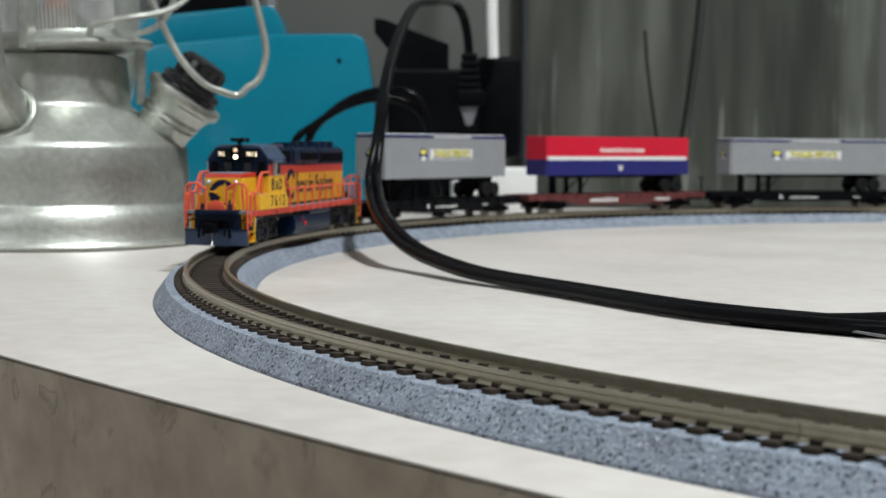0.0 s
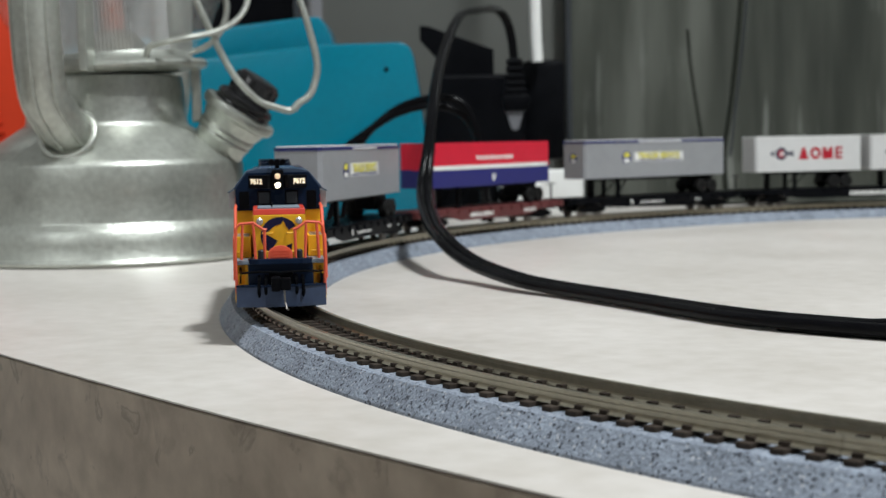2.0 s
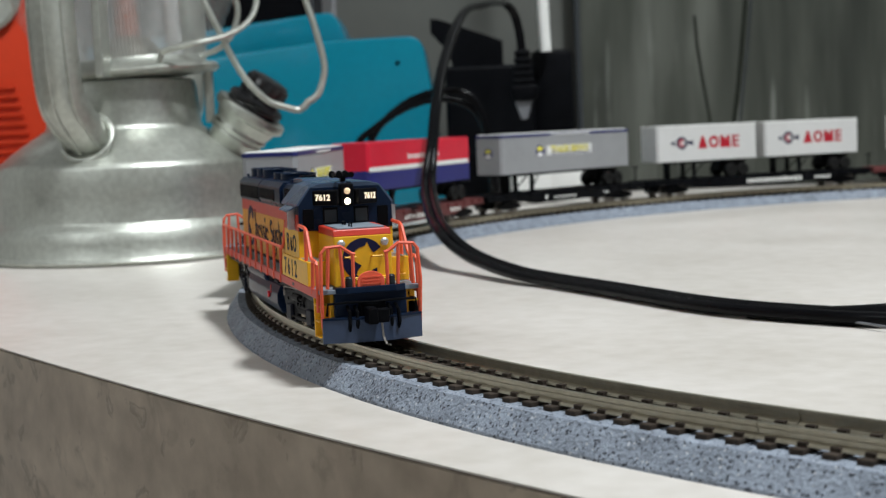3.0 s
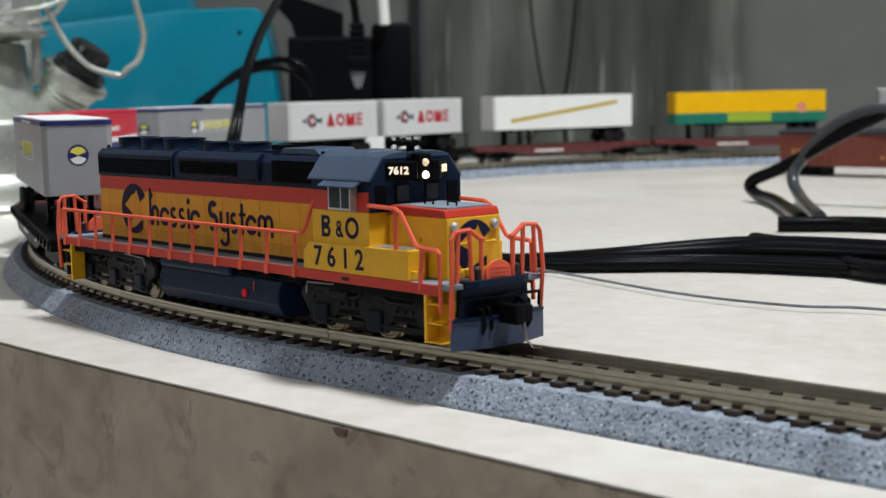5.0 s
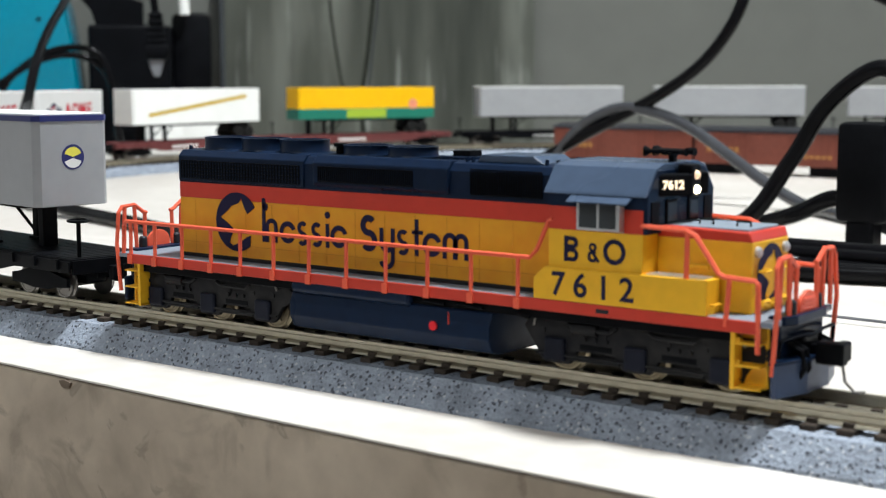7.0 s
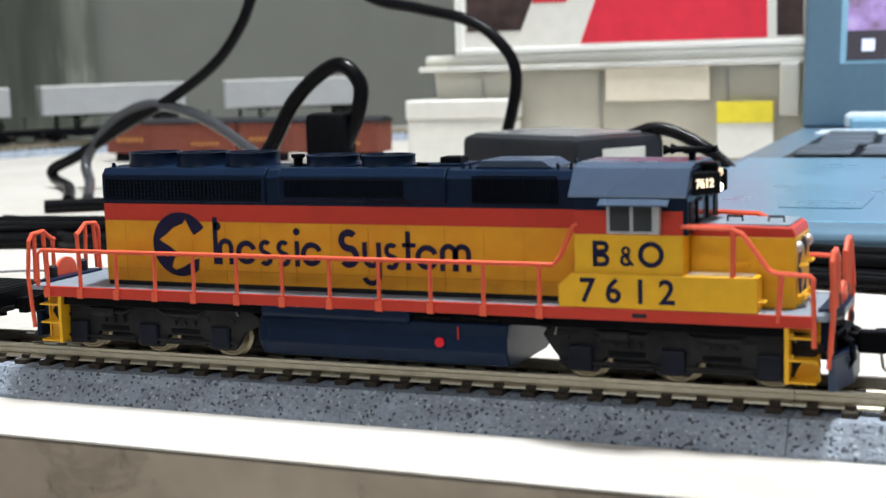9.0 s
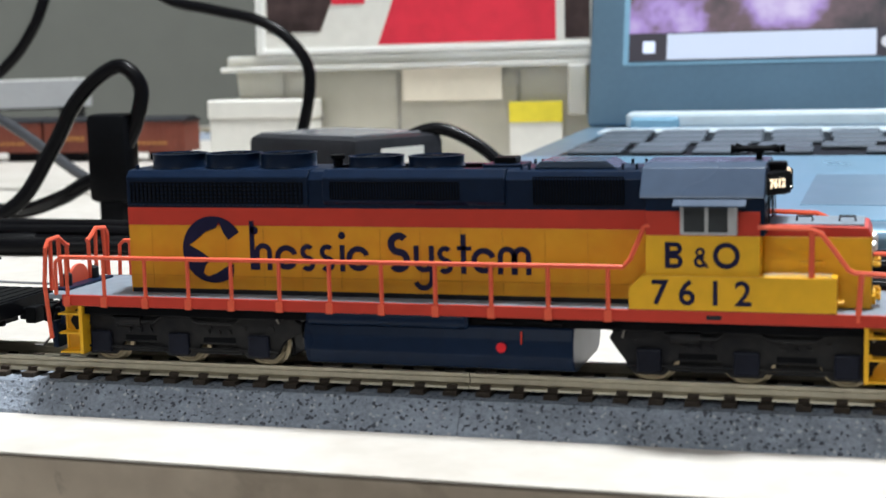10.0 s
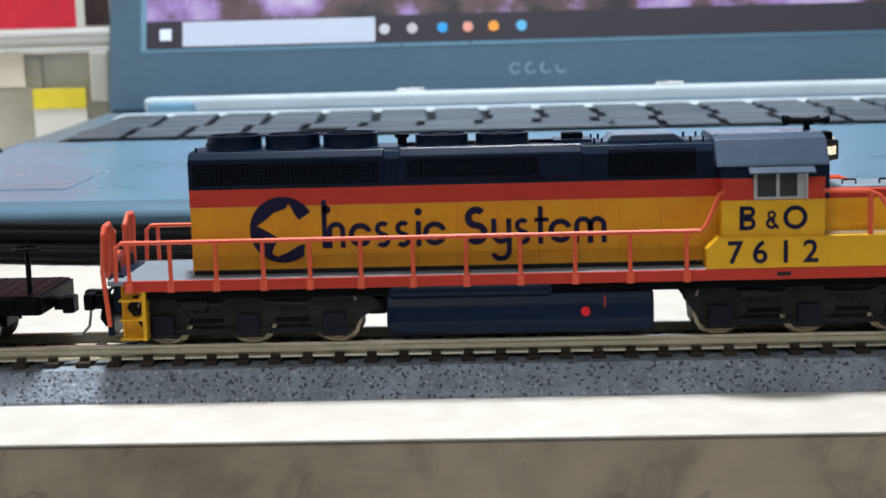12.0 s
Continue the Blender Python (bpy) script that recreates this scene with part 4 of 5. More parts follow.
    for s in (-1, 1):
        part("air_reservoir", turned([(0, 0), (.9, 0), (1.25, .4), (1.25, 23.6), (.9, 24), (0, 24)], 14, m=pose(-20.2 * MM, s * 8.9 * MM, 8.3 * MM, 0, 90, 0)), NAVY, loco, smooth=True)
        part("fuel_cap", turned([(0, 0), (.7, 0), (.7, .35), (0, .35)], 14, m=pose(8.6 * MM, s * 10.0 * MM, 4.9 * MM, 90 if s < 0 else -90, 0, 0)), mat("red_fuel_cap", (0.7, 0.01, 0.02), 0.5), ft, "red fuel filler cap")
        part("sight_gauge", tube([(11.4, s * 10.1, 5.4), (11.4, s * 10.1, 7.2)], .12, 6), VERMIL, ft)
        bm = bmesh.new()
        for x0, x1, z in ((6, 10, 8.4), (-2, 3, 8.2), (12, 17, 8.5), (23, 25, 8.0)):
            tube([(x0, s * 9.2, z), (x1, s * 9.2, z - .3)], .3, 5, bm=bm)
        part("piping", bm, BLACK, loco)
    part("rear_headlight", box(-51.0, -49.7, -1, 1, 25.0, 27.6, .3), BLACK, loco)
    trucks = [loco_truck(loco, x) for x in (41.45, -41.45)]
    trucks[1][0].scale = (1, 1, 1)
    return loco, trucks


def flat_truck(car, x, k):
    tr = part("truck", box(-9, 9, -2.4, 2.4, 2.6, 5.2, .3), BLACK, car, "black two-axle truck", at=pose(x * MM, 0, 0))
    for s in (-1, 1):
        out = [(-8.5, 2.2), (-8.5, 4.0), (-6.5, 4.3), (-3, 5.2), (3, 5.2), (6.5, 4.3), (8.5, 4.0), (8.5, 2.2), (5, 2.0), (2.2, 1.5), (-2.2, 1.5), (-5, 2.0)]
        part("side_frame", prism(out, s * 5.6, s * 6.5, bev=.12), BLACK, tr)
    return tr, [wheelset(tr, a, 2.6, bright=False) for a in (-5.6, 5.6)]


def build_flat(length, material, label, marks, brake=True):
    car = thing("flatcar", label, "model flatcar", "flatcars of the train")
    h = length / 2
    part("deck", box(-h, h, -8.6, 8.6, 7.5, 8.4, .12), material, car)
    bm = bmesh.new()
    for k in range(int(length / 2.2)):
        x = -h + 1.1 + k * 2.2
        box(x - .9, x + .9, -8.3, 8.3, 8.3, 8.5, bm=bm)
    part("deck_planks", bm, material, car)
    tr = h - 16
    for s in (-1, 1):
        out = [(-h, 8.0), (-h, 5.9), (-tr + 4, 5.6), (-tr + 14, 3.6), (tr - 14, 3.6), (tr - 4, 5.6), (h, 5.9), (h, 8.0)]
        part("side_sill", prism(out, s * 8.5, s * 9.0, bev=.08), material, car)
        n = int(length / 8)
        for k in range(n):
            x = -h + 4 + (length - 8) * k / (n - 1)
            part("stake_pocket", box(x - .6, x + .6, min(s * 8.9, s * 9.5), max(s * 8.9, s * 9.5), 6.4, 8.2), material, car)
        bm = bmesh.new()
        for x0, x1, z0, z1 in marks:
            n = max(1, int((x1 - x0) / 1.3))
            w = (x1 - x0) / n
            for k in range(n):
                hh = z1 - (0.25 if (k * 7) % 3 == 1 else 0)
                box(s * -1 * (x0 + k * w), s * -1 * (x0 + k * w + w * .68), min(s * 9.0, s * 9.04), max(s * 9.0, s * 9.04), z0 + .8, hh + .8, bm=bm)
        tagged(part("side_print", bm, WHITE, car, "small white print as bars"), kind="stuff")
    part("centre_sill", box(-h + 2, h - 2, -1.8, 1.8, 4.2, 7.5), BLACK, car)
    for e in (-1, 1):
        bm = box(min(e * h, e * (h + 3.2)), max(e * h, e * (h + 3.2)), -.8, .8, 4.8, 6.6, .2)
        box(min(e * (h + 1.6), e * (h + 3.4)), max(e * (h + 1.6), e * (h + 3.4)), -1.7, 1.2, 4.4, 7.0, .2, bm=bm)
        part("coupler", bm, BLACK, car)
        part("end_beam", box(min(e * h, e * (h + .6)), max(e * h, e * (h + .6)), -8.4, 8.4, 5.6, 8.2, .1), material, car)
    if brake:
        bm = tube([(h - 2, -5.5, 8.4), (h - 2, -5.5, 15.0)], .42, 7)
        turned([(1.6, 0), (2.1, .15), (2.1, .45), (1.6, .6), (1.6, 0)], 18, bm=bm, m=pose((h - 2) * MM, -5.5 * MM, 14.9 * MM))
        for k in range(3):
            box(-1.7, 1.7, -.15, .15, 0.15, .4, bm=bm, m=pose((h - 2) * MM, -5.5 * MM, 14.9 * MM, 0, 0, 60 * k))
        part("brake_wheel", bm, BLACK, car, "black brake wheel on a post")
    trucks = [flat_truck(car, x, 1) for x in (tr, -tr)]
    return car, trucks


def build_trailer(length, kind, label):
    t = thing("highway_trailer", label, "model trailer", "trailers on the flatcars")
    h, z0, z1, w = length / 2, 17.0, 34.6, 7.9
    body, low, cap = {"silver": (SILVER, None, NAVYTRIM), "red": (RED, ROYAL, None), "white": (SILVERBODY, None, None), "stripe": (WHITE, None, None),
                      "yellow": (SUN, GREEN, None), "grey": (SILVER, None, None)}[kind]
    split = {"red": 24.3, "yellow": 22.8}.get(kind, z0)
    outline = [(-h, -w), (h - 1.2, -w), (h, -w + 1.2), (h, w - 1.2), (h - 1.2, w), (-h, w)]
    part("body", prism(outline, split, z1 - .5, axis="z", bev=.12), body, t)
    if low:
        part("lower_body", prism(outline, z0, split, axis="z", bev=.08), low, t, "contrasting lower side")
    inner = [(a * (h - .4) / h, b * (w - .4) / w) for a, b in outline]
    part("roof", prism(outline if cap is None else inner, z1 - .5, z1, axis="z", bev=.18), WHITE if kind in ("silver", "grey", "stripe", "white") else body, t)
    if cap:
        part("roof_trim", prism([(a * (h + .15) / h, b * (w + .15) / w) for a, b in outline], z1 - 1.5, z1 - .45, axis="z"), cap, t, "navy roof trim")
    part("frame", box(-h + 2, h - 14, -2.6, 2.6, z0 - 1.3, z0, .1), BLACK, t)
    for x in (-h + 7.5, -h + 14.5):
        for s in (-1, 1):
            for y in (6.9, 5.2):
                part("tyre", turned([(1.2, -.75), (2.9, -.75), (3.2, -.5), (3.2, .5), (2.9, .75), (1.2, .75), (1.1, .3), (0, .3), (0, -.3), (1.1, -.3), (1.2, -.75)], 18, m=pose(x * MM, s * y * MM, 11.7 * MM, 90, 0, 0)), TYRE, t, smooth=True)
        part("axle", tube([(x, -7, 11.7), (x, 7, 11.7)], .6, 8), BLACK, t)
    part("bogie_frame", box(-h + 4, -h + 19, -3.6, 3.6, 11.5, z0 - 1, .2), BLACK, t)
    for s in (-1, 1):
        part("landing_leg", box(h - 23.5, h - 21.8, min(s * 4.2, s * 5.6), max(s * 4.2, s * 5.6), 8.6, z0, .1), BLACK, t)
        part("leg_foot", box(h - 24.4, h - 20.9, min(s * 3.8, s * 6.0), max(s * 3.8, s * 6.0), 8.5, 9.1, .1), BLACK, t)
        part("leg_brace", tube([(h - 22.5, s * 4.8, 9.5), (h - 30, s * 3, z0 - .6)], .35, 6), BLACK, t)
    part("king_pin_stand", box(h - 11, h - 9, -1.6, 1.6, 8.5, z0, .2), BLACK, t)
    for s in (-1, 1):
        ys = (s * w, s * (w + .05))
        f = -s

        def plate(name, x0, x1, a, b, m, d=0.0):
            part(name, box(min(f * x0, f * x1), max(f * x0, f * x1), min(s * w, s * (w + .05 + d)), max(s * w, s * (w + .05 + d)), a, b), m, t)

        if kind == "silver":
            plate("sign_board", -16.5 + 2, 17, 24.2, 28.6, WHITE)
            lettering("sign_outline", "TRAILER SERVICE", 3.9, NAVYTRIM, t, side_pose(f * 1.35, s * (w + .07), 26.65), "dark outline of the words", wide=.9, bold=.26)
            lettering("sign_lettering", "TRAILER SERVICE", 3.9, PALE, t, side_pose(f * 1.2, s * (w + .12), 26.8), "yellow words on white", wide=.9, bold=.1)
            plate("sign_line", -13.5, 16.2, 24.5, 24.9, NAVYTRIM, .03)
            plate("roof_print", -12, 16, z1 - 1.35, z1 - .8, WHITE, .15)
            part("round_mark", ring(2.8, .02, 0, 360), NAVYTRIM, t, at=side_pose(f * -19.5, s * w, 26.3))
            part("round_mark", ring(2.3, .02, 20, 160, h=.08), PALE, t, at=side_pose(f * -19.5, s * w, 26.3))
            part("round_mark", ring(2.2, .02, 200, 340, h=.08), WHITE, t, at=side_pose(f * -19.5, s * w, 26.0))
        elif kind == "red":
            plate("white_band", -h, h - 1.3, 23.9, 25.6, WHITE, .02)
            bm = bmesh.new()
            for k in range(22):
                box(f * (-13 + k * 1.3), f * (-13 + k * 1.3 + .85), min(s * w, s * (w + .06)), max(s * w, s * (w + .06)), 27.6, 29.2 + (.4 if k in (0, 9, 19) else 0), bm=bm)
            part("name_bars", bm, WHITE, t, "white lettering as bars")
            part("shield_mark", ring(1.4, .5, 150, 390), WHITE, t, at=side_pose(0, s * w, 21.2))
            part("shield_mark", ring(1.2, .02, 0, 360), WHITE, t, at=side_pose(0, s * w, 20.0))
        elif kind == "white":
            q = .68
            part("round_mark", ring(4.6 * q, 2.9 * q, 0, 360), LETTER, t, at=side_pose(f * -15, s * w, 26))
            part("round_mark", ring(2.6 * q, 1.3 * q, 40, 320), REDPRINT, t, at=side_pose(f * -15, s * w, 26))
            part("arrow_mark", prism([(-6.5, 0), (-4, 1.4), (-4, -1.4)], 0, .05, axis="z"), LETTER, t, at=side_pose(f * -15, s * w, 26))
            part("arrow_mark", prism([(3.2, .5), (7, 1.3), (6.2, 0), (7, -1.3), (3.2, -.5)], 0, .05, axis="z"), LETTER, t, at=side_pose(f * -15, s * w, 26))
            bm = bmesh.new()
            prism([(-7, -3), (-4.9, 3), (-3.6, 3), (-1.5, -3)], 0, .05, bm=bm, axis="z")
            ring(3.0, 1.5, 0, 360, 2.3, 0, bm)
            prism([(6, -3), (6.2, 3), (7.8, 3), (9, .6), (10.2, 3), (11.8, 3), (12, -3)], 0, .05, bm=bm, axis="z")
            for z in (-3, -.6, 1.8):
                box(13.2, 17.2, z, z + 1.2, 0, .05, bm=bm)
            box(13.2, 14.6, -3, 3, 0, .05, bm=bm)
            part("name_mark", bm, REDPRINT, t, "dark red name mark", at=side_pose(f * 1.5, s * w, 26) )
        elif kind == "stripe":
            part("gold_stripe", prism([(-34, -5.4), (-34, -3.4), (34, 5.6), (34, 3.6)], 0, .05, axis="z"), mat("ochre_stripe", (0.52, 0.36, 0.05), 0.5), t, "ochre diagonal stripe", at=side_pose(0, s * w, 26))
        elif kind == "yellow":
            plate("name_panel", -14, 12, 17.6, 22.4, mat("lime_print", (0.30, 0.42, 0.03), 0.5), .02)
            part("round_mark", ring(3, .02, 0, 360), mat("pink_mark", (0.7, 0.25, 0.15), 0.5), t, at=side_pose(f * 30, s * w, 25))
        else:
            plate("side_print", -20, 20, 25, 28, SILVER, .0)
    part("front_mark", ring(2.4, .02, 0, 360), NAVYTRIM if kind == "silver" else body, t, at=pose((h + .01) * MM, 0, 26.3 * MM, 90, 0, 90))
    if kind == "silver":
        part("front_mark", ring(1.9, .02, 20, 160, h=.08), PALE, t, at=pose((h + .01) * MM, 0, 26.3 * MM, 90, 0, 90))
        part("front_mark", ring(1.9, .02, 200, 340, h=.08), WHITE, t, at=pose((h + .01) * MM, 0, 26.1 * MM, 90, 0, 90))
    return t


CARS = [  # centre behind the locomotive's centre, length, paint, label, print, trailers (offset, length, kind, label)
    (129.5, 113, BLACK, "black model flatcar with white print carrying a silver trailer", [(-18, -16, 4.2, 6.0), (-12, 4, 4.3, 5.2), (24, 28, 4.4, 5.2)], [(0, 88, "silver", "silver highway trailer with navy roof trim and yellow sign")]),
    (250.5, 112, MAROON, "tuscan red model flatcar with white print carrying a red trailer", [(-20, -2, 4.0, 5.8), (22, 32, 4.2, 5.6)], [(0, 90, "red", "red, white and blue highway trailer on landing legs")]),
    (369.0, 112, BLACK, "black model flatcar with white print and brake wheel", [(-18, -16, 4.2, 6.0), (-12, 4, 4.3, 5.2), (24, 28, 4.4, 5.2)], [(0, 90, "silver", "silver highway trailer with navy roof trim and yellow sign")]),
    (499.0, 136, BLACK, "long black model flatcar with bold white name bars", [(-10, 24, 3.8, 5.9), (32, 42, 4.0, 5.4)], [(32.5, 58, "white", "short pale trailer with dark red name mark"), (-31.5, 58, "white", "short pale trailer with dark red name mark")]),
    (628.0, 112, MAROON, "tuscan red model flatcar carrying a white trailer", [(-20, -2, 4.0, 5.6)], [(0, 88, "stripe", "white highway trailer with ochre diagonal stripe")]),
    (746.0, 112, MAROON, "tuscan red model flatcar carrying a yellow trailer", [(-20, -2, 4.0, 5.6)], [(0, 89, "yellow", "yellow over green highway trailer")]),
    (868.0, 112, BLACK, "black model flatcar carrying a pale grey trailer", [(-12, 4, 4.3, 5.2)], [(0, 90, "grey", "plain pale grey highway trailer")]),
    (980.0, 110, BLACK, "black model flatcar carrying a pale grey trailer", [(-12, 4, 4.3, 5.2)], [(0, 90, "grey", "plain pale grey highway trailer")]),
    (1096.0, 112, MAROON, "tuscan red model flatcar carrying a pale trailer", [(-12, 4, 4.3, 5.2)], [(0, 88, "grey", "plain pale grey highway trailer")]),
]


def build_train():
    loco, trucks = build_loco()
    train = [(loco, trucks, 0.0, 0.04145, (0.04145, -0.04145), [])]
    for off, length, paint, label, marks, loads in CARS:
        car, tr = build_flat(length, paint, label, marks, brake=off != 250.5)
        half = (length / 2 - 16) * MM
        train.append((car, tr, off * MM, half, (half, -half), [(build_trailer(b, kind, lab), a * MM) for a, b, kind, lab in loads]))
    return train


def motions():
    train = TRAIN
    times = [k * 0.25 for k in range(49)]
    for n, (car, trucks, off, half, at, loads) in enumerate(train):
        walk(car, [(t, riding(gone(t) - off, half)) for t in times])
        for load, a in loads:
            walk(load, [(t, riding(gone(t) - off, half) @ Matrix.Translation((a, 0, 0))) for t in times])
        for (tr, axles), x in zip(trucks, at):
            rows = []
            for t in times:
                m = riding(gone(t) - off, half)
                turn = track_heading(gone(t) - off + x) - math.atan2(m[1][0], m[0][0])
                rows.append((t, Matrix.Translation((x, 0, 0)) @ Matrix.Rotation((turn + math.pi) % (2 * math.pi) - math.pi, 4, "Z")))
            walk(tr, rows)
            if n == 0:
                for ax in axles:
                    c = ax.matrix_basis.translation.copy()
                    fine = [k / 15 for k in range(181)]
                    walk(ax, [(t, Matrix.Translation(c) @ Matrix.Rotation(gone(t) / 0.0032, 4, "Y") @ Matrix.Rotation(math.pi / 2, 4, "X")) for t in fine])


# ---- the things on the table ----
def build_lantern():
    c = Matrix.Translation((-0.413, 0.1475, 0))
    la = thing("kerosene_lantern", "galvanised tin kerosene lantern with black filler cap and wire bail", "lantern", at=c)
    base = [(0, 0.4), (55, 0.4), (58, 0.2), (58.6, 1.2), (58, 2.2), (57.4, 3.0), (56.6, 8), (55.6, 12), (54.2, 14), (53.2, 14.8), (52.6, 16), (52.4, 26), (52, 35.5),
            (51.2, 37.2), (49.5, 38.4), (44, 42.6), (37, 47.4), (33, 50.0), (31.4, 51.0), (30.8, 52.5), (30.4, 58), (29.8, 66), (29.2, 69.5), (28, 70.2), (0, 70.2)]
    part("fuel_tank", turned(base, 72), GALV, la, "dull galvanised fuel tank", smooth=True)
    part("base_bead", turned([(57.4, 0.2), (59.2, .6), (59.6, 1.6), (59.0, 2.6), (57.6, 2.8), (57.4, .2)], 72), GALV, la, smooth=True)
    sh = Matrix.Translation((0.51 * 8 * MM, 0.86 * 8 * MM, 0)) @ Matrix.Rotation(radians(3), 4, (0.86, -0.51, 0))
    part("globe_plate", turned([(0, 70.6), (26, 70.6), (30, 71.0), (33, 71.2), (35, 72.2), (35.4, 73.4), (34, 74.8), (31, 75.4), (28.5, 76.5), (27, 78.6), (0, 78.6)], 48, m=sh), GALV, la, "thin flared tin globe plate", smooth=True)
    part("burner", turned([(0, 78.6), (13, 78.6), (12, 82), (9, 86), (5, 88), (0, 88)], 24, m=sh), DULLBRASS, la, smooth=True)
    part("wick_tube", turned([(0, 88), (5, 88), (4, 118), (0, 118)], 16, m=sh), mat("rusty_wick", (0.35, 0.12, 0.08), 0.7), la, "rust-red wick holder")
    globe = part("globe", turned([(27, 76), (31, 80), (38, 88), (43, 98), (45, 112), (42, 128), (35, 142), (28, 150)], 48, m=sh), GLOBE, la, "clear glass globe", smooth=True)
    globe.visible_shadow = False
    bm = bmesh.new()
    loops = []
    for z in (79, 130):
        loops.append([bm.verts.new(sh @ Vector((r * math.cos(a) * MM, r * math.sin(a) * MM, z * MM))) for a, r in ((k * 6.28318 / 180, 21.2 if k % 2 else 20.5) for k in range(180))])
    for k in range(180):
        q = (k + 1) % 180
        bm.faces.new((loops[0][k], loops[0][q], loops[1][q], loops[1][k]))
    ribs = part("globe_ribs", bm, RIBGLASS, la, "fine upright glass ribs")
    ribs.visible_shadow = False
    part("chimney_cap", turned([(0, 176), (18, 174), (30, 164), (33, 152), (29, 149), (0, 149)], 36), GALV, la, smooth=True)
    for e in (Vector((0.635, -0.771, 0)), Vector((-0.50, 0.866, 0))):
        up = Vector((0, 0, 1))
        side = e.cross(up)
        way = [(30, 44), (36, 46), (42, 49.5), (47.5, 54.5), (52, 61), (55, 70), (57, 82), (58, 98), (58, 120), (54, 148), (36, 176), (8, 184)]
        lean = Vector((-2.2, -3.6, 0)) if e.x > 0 else Vector((0, 0, 0))
        pts = smooth_line([e * r + up * z + lean * min(1, max(0, (z - 46) / 16)) for r, z in way])
        part("side_tube", tube(pts, 8.6, 20), GALV, la, "flattened tin air tube", smooth=True)
        out = []
        for k, q in enumerate(pts):
            along = (pts[min(k + 1, len(pts) - 1)] - pts[max(k - 1, 0)]).normalized()
            out.append(along.cross(side).normalized())
        if out[len(out) // 2].dot(e) < 0:
            out = [-q for q in out]
        for w, dr in ((0, 8.7), (.75, 5.8), (-.75, 5.8)):
            part("tube_seam", tube([q + o * dr + side * w * 8.6 for q, o in zip(pts[8:], out[8:])], .6, 8), GALV, la, smooth=True)
        lip = [e * (42 - 5.2 * math.sin(a)) + up * (47.5 + 8.4 * math.sin(a)) + side * (10.0 * math.cos(a)) for a in (k * 6.28318 / 32 for k in range(33))]
        part("tube_collar", tube(lip, 1.3, 10), GALV, la, "soldered collar", smooth=True)
    part("globe_bracket", box(-3, 3, 33, 36.5, 52, 74, .5, m=Matrix.Rotation(radians(-38), 4, "Z")), GALV, la)
    part("lift_bracket", box(32, 50, -1.5, 1.5, 70, 106, .5, m=Matrix.Rotation(radians(-40), 4, "Z")), GALV, la)
    a = Vector((0.76, 0.65, 0))
    ax = (a * 0.57 + Vector((0, 0, 0.82))).normalized()
    fm = Matrix.Translation((a * 44.5 + Vector((0, 0, 43.5))) * MM) @ ax.to_track_quat("Z", "Y").to_matrix().to_4x4()
    neck = part("filler_neck", turned([(10.2, -8), (10.4, 2), (11.2, 3), (10.8, 4.2), (11.6, 5.4), (11.2, 6.8), (12.0, 8.6), (12.8, 11), (14.6, 12), (15.2, 13.6), (14.8, 15.4), (13, 16), (11, 15.4), (0, 15.4)], 36, m=fm), GALV, la, "corroded tin filler neck", smooth=True)
    part("filler_cap", turned([(11.6, 15), (11.9, 16.2), (11.4, 17.4), (11.9, 18.4), (11.2, 19.8), (9.8, 20.4)] + [(8.9, 20.8), (8.7, 28), (7.8, 29.6), (6, 29.9), (0, 29.5)], 36, m=fm), CAP, neck, "black ribbed filler cap", smooth=True)
    bm = bmesh.new()
    for k in range(12):
        q = k * 6.2832 / 12
        tube([(8.8 * math.cos(q), 8.8 * math.sin(q), 21.5), (8.6 * math.cos(q), 8.6 * math.sin(q), 28.2)], .8, 6, bm=bm)
    bmesh.ops.transform(bm, matrix=fm, verts=bm.verts[:])
    part("cap_grips", bm, CAP, neck)
    n, s = Vector((0.86, -0.51, 0)), Vector((0.51, 0.86, 0))

    def at_side(off, z, out=20):
        return s * off + n * out + Vector((0, 0, z))

    bail = smooth_line([at_side(24, 150, 24), at_side(28, 112, 28), at_side(33.2, 98, 30), at_side(37.9, 87, 31), at_side(42.7, 76.3, 31), at_side(47.7, 67.5, 32), at_side(55.5, 59.3, 32), at_side(62.3, 56.6, 31), at_side(67, 55.4, 30), at_side(69.5, 56.2, 30), at_side(71.5, 58.4, 30), at_side(74.5, 60.2, 30), at_side(77, 64.3, 30), at_side(78.6, 73, 30), at_side(75.9, 86, 30), at_side(73.1, 97, 28), at_side(64, 130, 20), at_side(40, 172, 5)])
    part("bail", tube(bail, 1.3, 10), GALV, la, "bent wire bail", smooth=True)
    part("globe_wire", tube(smooth_line([at_side(14.6, 74, 30), at_side(15, 77.5, 31), at_side(17, 80, 32), at_side(27, 82.1, 36), at_side(40, 84.9, 33), at_side(49, 90, 28), at_side(53.6, 97.4, 22), at_side(55, 108, 10)]), 1.2, 8), GALV, la, "galvanised guard wire", smooth=True)
    part("rear_wire", tube(smooth_line([at_side(30, 150, -20), at_side(46, 112, -26), at_side(50, 98, -28), at_side(42, 84, -26), at_side(20, 78, -30)]), 1.3, 8), GALV, la, smooth=True)


VIEW = Matrix.Rotation(radians(46), 4, "Z")     # x runs to the right across the far left corner, y away


